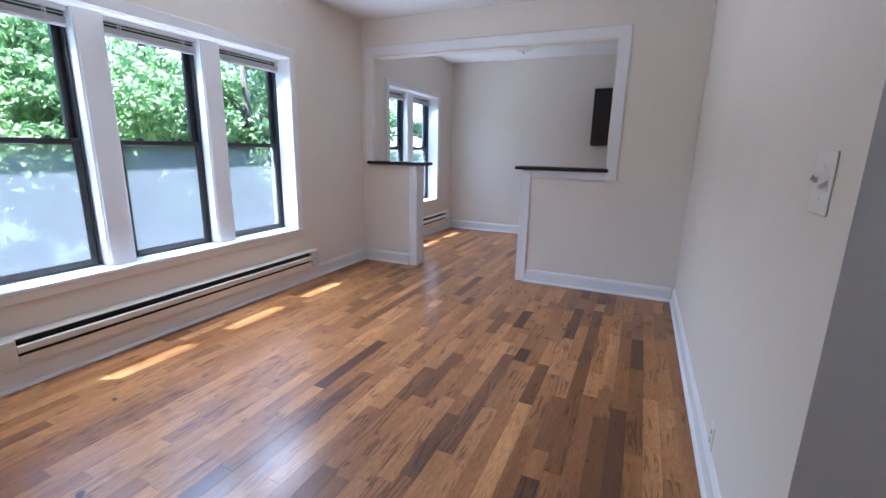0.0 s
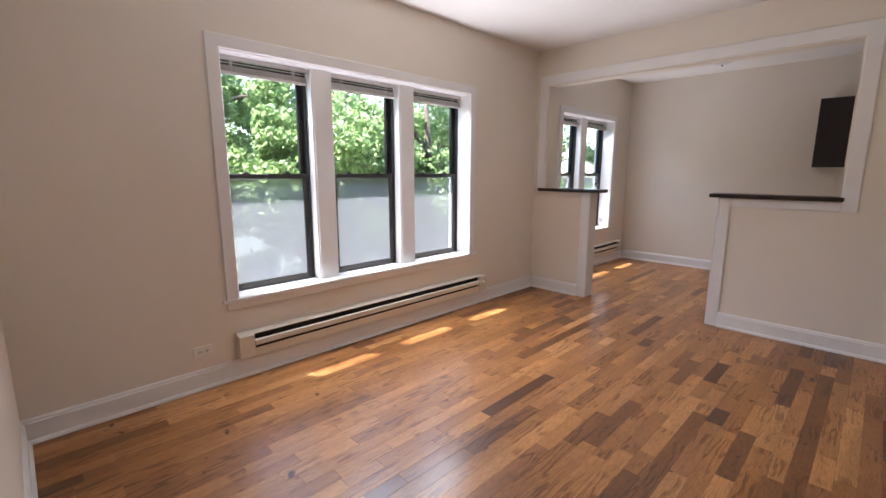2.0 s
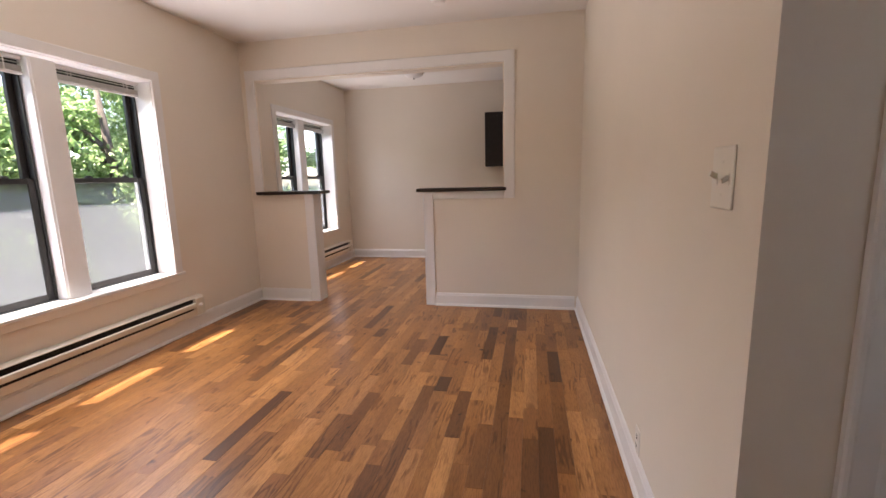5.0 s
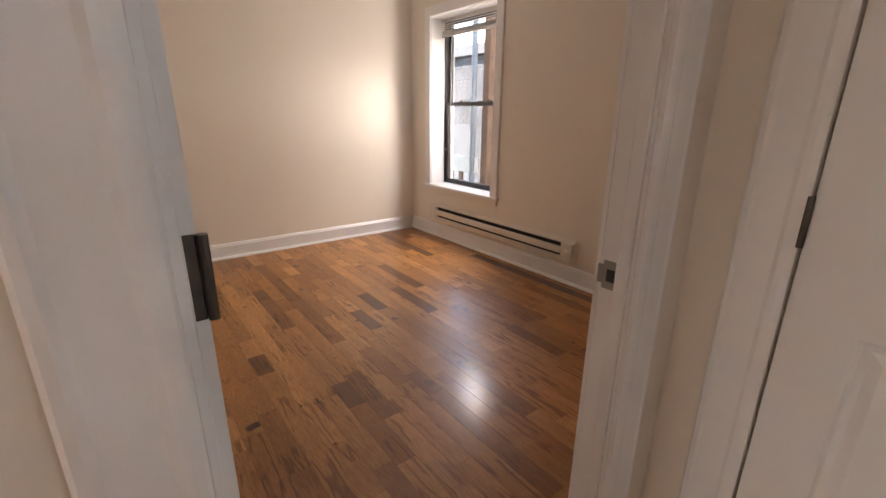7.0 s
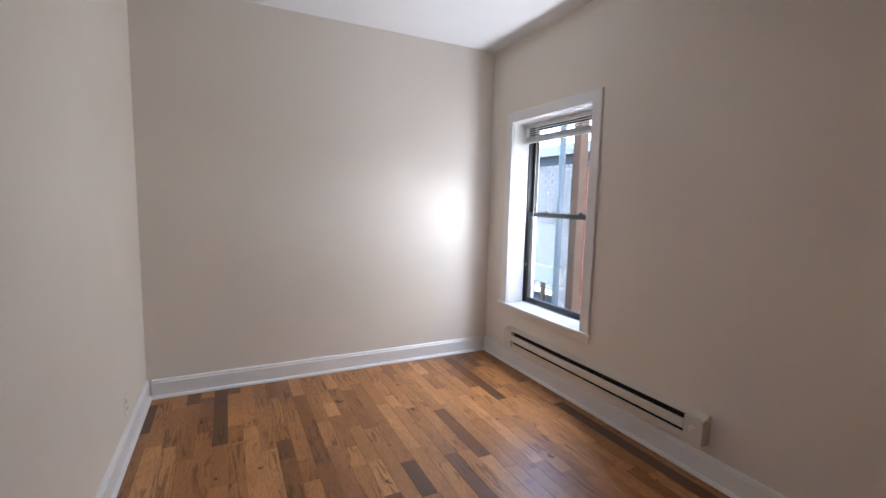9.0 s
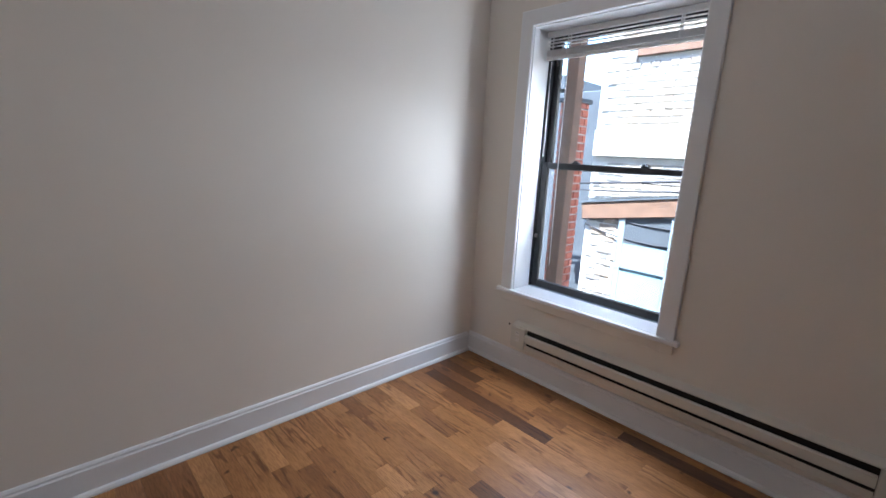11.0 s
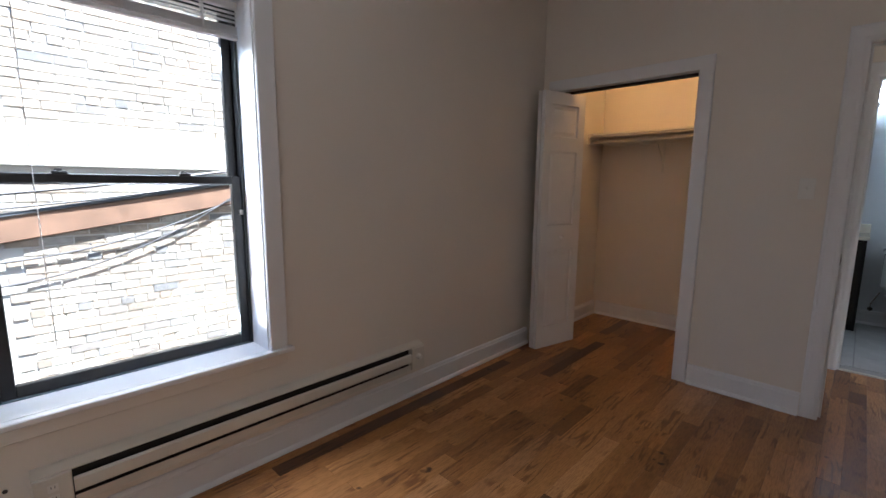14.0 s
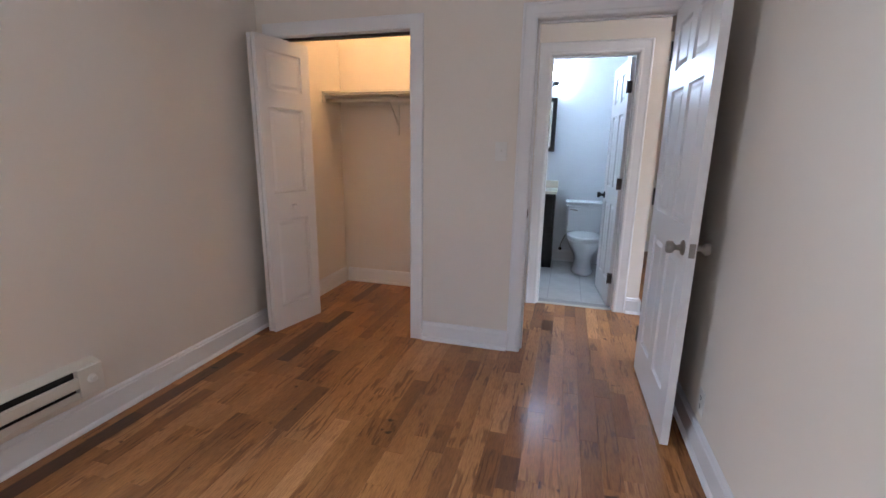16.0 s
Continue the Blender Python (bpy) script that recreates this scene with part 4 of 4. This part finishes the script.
def ovals(levels, n=28):
    bm = bmesh.new()
    rings = [[bm.verts.new((rx * math.cos(2 * math.pi * i / n), cy + ry * math.sin(2 * math.pi * i / n), z)) for i in range(n)] for z, rx, ry, cy in levels]
    for a, b in zip(rings, rings[1:]):
        for i in range(n):
            bm.faces.new((a[i], a[(i + 1) % n], b[(i + 1) % n], b[i]))
    bm.faces.new(rings[0][::-1])
    bm.faces.new(rings[-1])
    return bm


part("bowl", ovals([(0, 0.115, 0.24, 0.40), (0.02, 0.115, 0.24, 0.40), (0.05, 0.10, 0.21, 0.39), (0.15, 0.095, 0.19, 0.40), (0.22, 0.12, 0.21, 0.42), (0.30, 0.165, 0.24, 0.45), (0.36, 0.183, 0.255, 0.455), (0.385, 0.185, 0.258, 0.455)]), M_PORC, to, smooth=True)
part("deck", boxes(((-0.17, 0.02, 0.30), (0.17, 0.26, 0.385)), bevel=0.02), M_PORC, to)
part("seat", ovals([(0.386, 0.186, 0.25, 0.46), (0.392, 0.192, 0.256, 0.46), (0.402, 0.190, 0.254, 0.46)]), M_PORC, to, smooth=False)
part("lid", ovals([(0.404, 0.188, 0.252, 0.458), (0.410, 0.190, 0.254, 0.458), (0.420, 0.182, 0.246, 0.458), (0.424, 0.15, 0.21, 0.458)]), M_PORC, to, smooth=False)
tank = part("tank", boxes(((-0.215, 0.015, 0.387), (0.215, 0.205, 0.72)), bevel=0.025), M_PORC, to)
part("tank_lid", boxes(((-0.225, 0.008, 0.722), (0.225, 0.215, 0.752)), bevel=0.008), M_PORC, to)
part("flush_lever", tube(bmesh.new(), [(0.17, 0.207, 0.665), (0.17, 0.225, 0.665), (0.12, 0.228, 0.66), (0.09, 0.228, 0.655)], 0.007, 8), M_NICKEL, tank, "chrome lever")
vl = thing("supply_valve", "small chrome water valve beside the toilet", "valve", pose(1.915, -0.80, 0.17))
part("pipe", tube(bmesh.new(), [(0, 0, 0), (0, 0.06, 0), (0, 0.065, 0.05), (-0.05, 0.06, 0.17)], 0.006, 8), M_NICKEL, vl)
part("handle", lathe(bmesh.new(), [(0.018, 0), (0.02, 0.006), (0.012, 0.012)], pose(0, 0.066, 0, -90, 0, 0), 14), M_BRONZE, vl)
va = thing("vanity", "dark espresso bathroom vanity cabinet", "vanity", pose(2.005, -0.80, 0.004))
part("carcass", boxes(((0, 0.0, 0.08), (0.70, 0.45, 0.85)), ((0.0, 0.0, 0), (0.70, 0.40, 0.08)), bevel=0.002), M_CAB, va)
for a in (0.02, 0.36):
    part("door", boxes(((a, 0.451, 0.11), (a + 0.32, 0.469, 0.83)), bevel=0.004), M_CAB, va)
vt = part("top", boxes(((-0.015, 0.0, 0.852), (0.71, 0.485, 0.884)), bevel=0.005), M_TOP, va, "cream cultured-marble top")
part("backsplash", boxes(((-0.015, 0.0, 0.885), (0.71, 0.02, 0.97)), bevel=0.004), M_TOP, vt)
mi = thing("mirror_cabinet", "dark wood framed bathroom mirror", "mirror", pose(2.065, -0.80, 1.31))
part("frame", boxes(((0, 0.0, 0), (0.05, 0.06, 0.60)), ((0.55, 0, 0), (0.60, 0.06, 0.60)), ((0.05, 0, 0), (0.55, 0.06, 0.05)), ((0.05, 0, 0.55), (0.55, 0.06, 0.60)), bevel=0.004), M_CAB, mi)
part("glass", boxes(((0.05, 0.03, 0.05), (0.55, 0.045, 0.55))), M_MIRROR, mi, "mirror glass")
vlgt = thing("vanity_light", "dark bronze vanity light bar with three lit bulbs", "wall lamp", pose(2.09, -0.80, 2.06))
part("bar", boxes(((0.03, 0.0, -0.03), (0.56, 0.03, 0.03)), bevel=0.006), M_BRONZE, vlgt)
for a in (0.0, 0.28, 0.56):
    arm = part("arm", tube(bmesh.new(), [(a + 0.02, 0.03, 0.0), (a, 0.09, 0.02), (a, 0.11, 0.01)], 0.008, 8), M_BRONZE, vlgt)
    part("cup", lathe(bmesh.new(), [(0.018, 0.0), (0.034, 0.018), (0.036, 0.05)], pose(a, 0.11, -0.03), 18), M_BRONZE, arm, smooth=True)
    part("bulb", lathe(bmesh.new(), [(0.018, 0.0), (0.048, 0.03), (0.056, 0.065), (0.046, 0.10), (0.022, 0.12), (0.006, 0.124)], pose(a, 0.11, 0.022), 18), M_BULB_COOL, arm, "lit white bulb", smooth=True)

# added lamp strips at the openings brighten the rooms in place of sky light
for a in (LW0, LW0 + WIDE + MUL, LW0 + 2 * (WIDE + MUL), KW0, KW0 + 0.66 + MUL):
    gain = LIV if a < YP else LIV * 0.6
    window_light("window_sky_light", XG + 0.085, a + 0.04, a + WIDE - 0.04, LWZ1 - 0.16, 1, -58, gain * 0.48, (0.90, 0.95, 1.0), 100, 0.3)
    window_light("window_ground_light", XG + 0.085, a + 0.04, a + WIDE - 0.04, LWZ0 + 0.08, 1, 60, gain * 0.52, (0.95, 0.97, 1.0), 100, 0.2)
window_light("window_sky_light", XGB + 0.14, BW0 + 0.05, BW0 + 0.62, BWZ1 - 0.20, -1, -64, BED * 0.29, (0.92, 0.96, 1.0), 130, 0.12)
window_light("window_ground_light", XGB + 0.14, BW0 + 0.05, BW0 + 0.5, BWZ0 + 0.07, -1, 62, BED * 0.24, (0.97, 0.98, 1.0), 120, 0.1)


# ---- outside the bedroom window: courtyard ----
XW = 6.8
rng = random.Random(7)


def brick_object_mesh(w, h, d, mname):
    bm = bmesh.new()
    box(bm, (0, 0, 0), (d, w, h))
    me = bpy.data.meshes.new(mname)
    bm.to_mesh(me)
    bm.free()
    return me


courtyard = structure("courtyard_wall", boxes(((XW, -3.0, -4.0), (XW + 0.3, 6.14, 6.0))), M_MORTAR, "sunlit pale common-brick wall across the courtyard", "brick wall")
structure("stone_band", boxes(((XW - 0.06, -3.0, 1.43), (XW, 6.13, 1.73)), bevel=0.01), M_LIMESTONE, "white painted stone band on the brick wall", "stone band")
structure("stone_lintel", boxes(((XW - 0.05, 5.04, 2.50), (XW, 5.75, 2.64)), bevel=0.008), M_TIMBER, "brown lintel in the brick wall", "lintel")
beam = thing("timber_beam", "brown weathered timber beam along the brick wall", "beam")
part("timber", boxes(((XW - 0.07, 1.5, 0.92), (XW - 0.016, 6.2, 1.12)), bevel=0.01), M_TIMBER, beam)
part("flashing", boxes(((XW - 0.085, 1.5, 1.121), (XW - 0.016, 6.2, 1.145))), M_SLATE, beam)
beam.matrix_basis = Matrix.Translation((0, 5.0, 1.0)) @ pose(0, 0, 0, -8.5, 0, 0) @ Matrix.Translation((0, -5.0, -1.08))
cw = thing("courtyard_window", "grey framed window in the brick wall, pale blue reflection painted on its panes", "window")
part("frame", boxes(((XW - 0.05, 5.06, -0.55), (XW - 0.01, 5.13, 0.86)), ((XW - 0.05, 5.63, -0.55), (XW - 0.01, 5.70, 0.86)), ((XW - 0.05, 5.13, 0.80), (XW - 0.01, 5.63, 0.86)), ((XW - 0.05, 5.13, 0.16), (XW - 0.01, 5.63, 0.22)), bevel=0.004), M_GREYMETAL, cw)
# pale blue colour stands in for the reflection in the lower panes
part("shade", boxes(((XW - 0.03, 5.13, 0.22), (XW - 0.02, 5.63, 0.45)), ((XW - 0.03, 5.13, -0.55), (XW - 0.02, 5.63, 0.16))), M_TEAL, cw, "pale blue lower panes with the reflection painted in")
part("pane", boxes(((XW - 0.03, 5.13, 0.45), (XW - 0.02, 5.63, 0.80))), M_SLATE, cw, "dark upper pane")


def sag(a, b, drop, n=14):
    a, b = Vector(a), Vector(b)
    return [a.lerp(b, i / n) - Vector((0, 0, drop * 4 * (i / n) * (1 - i / n))) for i in range(n + 1)]


for a, b, drop, r in (((XW - 0.10, 6.3, 1.10), (XW - 0.10, 2.2, 1.62), 0.06, 0.014), ((XW - 0.10, 6.3, 1.02), (XW - 0.10, 2.2, 1.56), 0.10, 0.010),
                      ((XW - 0.02, 6.12, 0.78), (XW - 0.08, 3.0, 1.30), 0.30, 0.009), ((XW - 0.02, 6.12, 0.60), (XW - 0.08, 3.2, 1.24), 0.36, 0.008)):
    tagged(finish("cable", tube(bmesh.new(), sag(a, b, drop), r, 6), M_CABLE), label="black sagging utility cable by the brick wall", category="cable", group="courtyard cables")

# back porch and neighbouring buildings beyond the corner
nb = thing("grey_brick_building", "grey brick building with a flat roof, its shade put into the colour", "building")
part("wall", boxes(((7.6, 7.2, -4.0), (12.0, 13.0, 2.35))), M_SLATE, nb)
part("parapet", boxes(((7.5, 7.1, 2.35), (12.1, 13.0, 2.55)), bevel=0.01), M_SLATE, nb)
bm = bmesh.new()
for r in range(0, 52):
    z = -1.4 + r * 0.072
    for c in range(0, 24):
        y = 7.2 + c * 0.215 + (0.107 if r % 2 else 0)
        box(bm, (7.588, y, z), (7.6, y + 0.203, z + 0.06))
        if c < 18:
            x = 7.6 + c * 0.215 + (0.107 if r % 2 else 0)
            box(bm, (x, 7.188, z), (x + 0.203, 7.2, z + 0.06))
part("bricks", bm, M_GREYBRICK, nb)["kind"] = "stuff"
wn = part("window", boxes(((7.57, 8.6, -0.3), (7.586, 9.5, 1.0))), M_SLATE, nb, "dark window")
part("sill", boxes(((7.50, 8.5, -0.38), (7.586, 9.6, -0.31))), M_LIMESTONE, wn)
rb = thing("brick_pier", "red brick pier at the end of the porch", "pier")
part("core", boxes(((5.33, 5.57, -4.0), (5.53, 5.71, 1.86))), M_MORTAR, rb)
bm = bmesh.new()
for r in range(0, 54):
    z = -2.0 + r * 0.072
    o = 0.05 if r % 2 else 0.0
    box(bm, (5.318, 5.565, z), (5.33, 5.63 + o, z + 0.06))
    box(bm, (5.318, 5.642 + o, z), (5.33, 5.712, z + 0.06))
    box(bm, (5.322, 5.558, z), (5.42 + o, 5.57, z + 0.06))
    box(bm, (5.432 + o, 5.558, z), (5.53, 5.57, z + 0.06))
part("bricks", bm, M_REDBRICK, rb)["kind"] = "stuff"
part("coping", boxes(((5.30, 5.54, 1.861), (5.56, 5.74, 1.90)), bevel=0.006), M_SLATE, rb)
gb = thing("slate_hung_gable", "dark slate-grey gable end beyond the brick wall", "building")
part("wall", boxes(((7.2, 6.2, -4.0), (7.5, 7.0, 2.25)), bevel=0.01), M_SLATE, gb)
po = thing("timber_porch", "brown timber porch with a white painted rail", "porch")
for x, y in ((5.09, 5.44), (5.2, 7.6), (5.2, 9.4)):
    part("post", boxes(((x, y, -4.0), (x + 0.11, y + 0.11, 3.4)), bevel=0.006), M_TIMBER, po)
part("deck", boxes(((5.15, 5.78, -0.55), (7.0, 9.6, -0.42))), M_TIMBER, po)
part("rail_board", boxes(((5.18, 5.74, 0.48), (5.22, 9.6, 0.68))), M_WHITEWOOD, po, "white painted rail board")
for i in range(18):
    part("baluster", boxes(((5.185, 5.82 + i * 0.21, -0.42), (5.215, 5.88 + i * 0.21, 0.48))), M_TIMBER, po)
dp = thing("downpipe", "grey metal downpipe beside the porch post", "downpipe")
part("pipe", tube(bmesh.new(), [(5.02, 5.63, -4.0), (5.02, 5.63, 1.2), (5.02, 5.63, 3.0)], 0.035, 12), M_GREYMETAL, dp, smooth=True)


# ---- trees outside the living room ----
def leaf_crown(centres, count, seed):
    r = np.random.RandomState(seed)
    cs = np.array([c[:3] for c in centres])
    rad = np.array([c[3] for c in centres])
    k = r.randint(0, len(cs), count)
    d = r.normal(size=(count, 3))
    d /= np.linalg.norm(d, axis=1)[:, None]
    p = cs[k] + d * (rad[k] * (0.55 + 0.5 * r.rand(count)))[:, None]
    a = r.normal(size=(count, 3)) + d * 0.5 + np.array([0.0, 0, 0.35])
    a /= np.linalg.norm(a, axis=1)[:, None]
    b = np.cross(a, r.normal(size=(count, 3)))
    b /= np.linalg.norm(b, axis=1)[:, None]
    c = np.cross(a, b)
    L = (0.036 + 0.034 * r.rand(count))[:, None]
    Wd = L * (0.48 + 0.2 * r.rand(count))[:, None]
    v = np.stack([p - b * L, p - b * 0.2 * L + c * Wd - a * 0.2 * L, p + b * L - a * 0.25 * L, p - b * 0.2 * L - c * Wd - a * 0.2 * L, p + b * 0.1 * L], 1).reshape(-1, 3)
    i = np.arange(count) * 5
    f = np.stack([np.stack([i, i + 1, i + 4], 1), np.stack([i + 1, i + 2, i + 4], 1), np.stack([i + 2, i + 3, i + 4], 1), np.stack([i + 3, i, i + 4], 1)], 1).reshape(-1, 3)
    me = bpy.data.meshes.new("crown")
    me.from_pydata(v.tolist(), [], f.tolist())
    me.materials.append(M_LEAF)
    return me


def tree(x, y, z0, top, spread, seed, leaves):
    t = thing("tree", "leafy green deciduous tree close outside the windows", "tree", group="trees outside the windows")
    r = random.Random(seed)
    tr_pts = [(x + r.uniform(-.1, .1) * i, y + r.uniform(-.1, .1) * i, z0 + (top - z0) * i / 5) for i in range(6)]
    part("trunk", tube(bmesh.new(), tr_pts, [0.2, 0.17, 0.14, 0.11, 0.07, 0.03], 10), M_BARK, t, smooth=True)
    clumps = []
    for i in range(15):
        h = r.uniform(0.35, 0.98)
        base = Vector((x, y, z0 + (top - z0) * h * 0.85))
        a = r.uniform(0, 2 * math.pi)
        reach = spread * r.uniform(0.35, 1.0) * (1.15 - 0.55 * abs(h - 0.6))
        tip = base + Vector((math.cos(a) * reach, math.sin(a) * reach, r.uniform(0.1, 0.7)))
        part("limb", tube(bmesh.new(), [base, base.lerp(tip, 0.5) + Vector((0, 0, 0.12)), tip], [0.06, 0.035, 0.01], 6), M_BARK, t)
        for k in range(6):
            f = r.uniform(0.35, 1.1)
            q = base.lerp(tip, f)
            clumps.append((q.x + r.uniform(-.4, .4), q.y + r.uniform(-.4, .4), q.z + r.uniform(-.3, .35), r.uniform(0.22, 0.5)))
    ob = new("crown", leaf_crown(clumps, leaves * 2, seed))
    ob.parent = t
    return t


tree(-5.9, 1.2, -4.0, 3.1, 1.75, 3, 17000)
tree(-5.7, 3.9, -4.0, 3.1, 1.8, 5, 18000)
tree(-5.9, 6.6, -4.0, 3.1, 1.8, 8, 17000)
tree(-6.0, 9.4, -4.0, 3.3, 1.9, 11, 16000)
tree(-8.9, 3.4, -4.0, 6.2, 2.6, 12, 15000)
tree(-8.9, 7.0, -4.0, 6.2, 2.8, 13, 15000)
tree(-8.6, 11.0, -4.0, 5.8, 2.8, 17, 15000)
tree(-8.9, 15.0, -4.0, 6.0, 2.8, 19, 12000)

# ---- floors ----
floor = structure("floor", boxes(((XL, -1.75, -0.12), (XB, YK, -0.019)), ), M_SUB, "satin oak strip floor in mixed brown tones", "floor")
BW = 0.0825
TH = 0.018


def board_bm(bm, x0, y0, x1, y1):
    g, c = 0.0002, 0.0006
    lo = [bm.verts.new(p) for p in ((x0 + g, y0 + g, -TH), (x1 - g, y0 + g, -TH), (x1 - g, y1 - g, -TH), (x0 + g, y1 - g, -TH))]
    mid = [bm.verts.new(p) for p in ((x0 + g, y0 + g, -c), (x1 - g, y0 + g, -c), (x1 - g, y1 - g, -c), (x0 + g, y1 - g, -c))]
    hi = [bm.verts.new(p) for p in ((x0 + g + c, y0 + g + c, 0), (x1 - g - c, y0 + g + c, 0), (x1 - g - c, y1 - g - c, 0), (x0 + g + c, y1 - g - c, 0))]
    for a, b in ((lo, mid), (mid, hi)):
        for k in range(4):
            bm.faces.new((a[k], a[(k + 1) % 4], b[(k + 1) % 4], b[k]))
    bm.faces.new(hi)


shared = {}


def board_mesh(length):
    key = round(length, 2)
    if key not in shared:
        bm = bmesh.new()
        board_bm(bm, 0, 0, BW, key)
        me = bpy.data.meshes.new("board")
        bm.to_mesh(me)
        bm.free()
        me.materials.append(M_WOOD)
        shared[key] = me
    return shared[key], key


rest = bmesh.new()
n_boards = 0
# wooden floor areas: x0, x1, y0, y1
AREAS = ((XL, 0.12, YS, YK), (0.12, 1.2425, -1.75, YK), (1.2425, XN + 0.09, YBA - 0.05, YB), (XN + 0.09, XB, 0.74, YB))
for ax0, ax1, ay0, ay1 in AREAS:
    cols = max(1, round((ax1 - ax0) / BW))
    w = (ax1 - ax0) / cols
    for c in range(cols):
        x = ax0 + c * w
        y = ay0
        first = True
        while y < ay1 - 0.01:
            ln = rng.choice((0.2, 0.3, 0.4, 0.4, 0.5, 0.6, 0.7, 0.9, 1.1)) * (rng.uniform(0.3, 1) if first else 1)
            ln = round(ln, 1) if not first else round(max(ln, 0.15), 2)
            first = False
            near = (ax0 > 1.2 and 2.0 < y < 4.6) or (-1.6 < x < 1.0 and 1.6 < y < 3.6)
            if y + ln > ay1:
                ln = ay1 - y
                near = False
            if near and n_boards < 300 and abs(w - BW) < 0.0035:
                me, key = board_mesh(ln)
                o = new("board", me)
                o.location = (x, y, 0)
                o.scale = (w / BW, 1, 1)
                o.parent = floor
                n_boards += 1
                ln = key
            else:
                board_bm(rest, x, y, x + w, y + ln)
            y += ln
ob = part("boards", rest, M_WOODJ, floor)
ob["kind"] = "stuff"
bfl = structure("bathroom_floor", boxes(((1.354, -0.80, -0.018), (2.72, YBA - 0.05, -0.001))), M_GROUT, "pale ceramic tile bathroom floor", "floor")
bm = boxes(((0.002, 0.002, 0.0), (0.298, 0.298, 0.005)), bevel=0.0015)
tile_me = bpy.data.meshes.new("tile")
bm.to_mesh(tile_me)
bm.free()
tile_me.materials.append(M_TILE)
for i in range(4):
    for j in range(5):
        o = new("tile", tile_me)
        o.location = (1.39 + i * 0.3, -0.79 + j * 0.3, -0.001)
        o.parent = bfl
structure("threshold", boxes(((BA0, YBA - 0.055, -0.002), (BA1, YBA - 0.02, 0.008)), bevel=0.003), M_TOP, "pale marble threshold", "threshold")

# ---- bricks of the courtyard wall ----
brick_me = brick_object_mesh(0.200, 0.060, 0.014, "brick")
brick_me.materials.append(M_BRICK)
brick_rest = bmesh.new()
n_b = 0
for r in range(96):
    z = -2.3 + r * 0.072
    if 1.40 < z + 0.03 < 1.75:
        continue
    head = r % 6 == 5
    bw = 0.100 if head else 0.2125
    y = 1.5 + (0.106 if r % 2 else 0.0)
    while y < 6.12 - bw:
        jz, jx = rng.uniform(-0.003, 0.003), rng.uniform(-0.004, 0.004)
        inside = (y + bw > 5.06 and y < 5.70 and -0.55 < z < 0.86) or (y + bw > 5.04 and y < 5.75 and 2.45 < z < 2.64)
        if not inside:
            if not head and n_b < 300 and 3.8 < y < 5.6 and 0.0 < z < 3.0:
                o = new("brick", brick_me)
                o.location = (XW - 0.012 + jx, y, z + jz)
                o.parent = courtyard
                n_b += 1
            else:
                box(brick_rest, (XW - 0.012 + jx, y, z + jz), (XW + 0.001, y + bw - 0.0125, z + jz + 0.06))
        y += bw
ob = part("bricks", brick_rest, M_BRICKJ, courtyard)
ob["kind"] = "stuff"
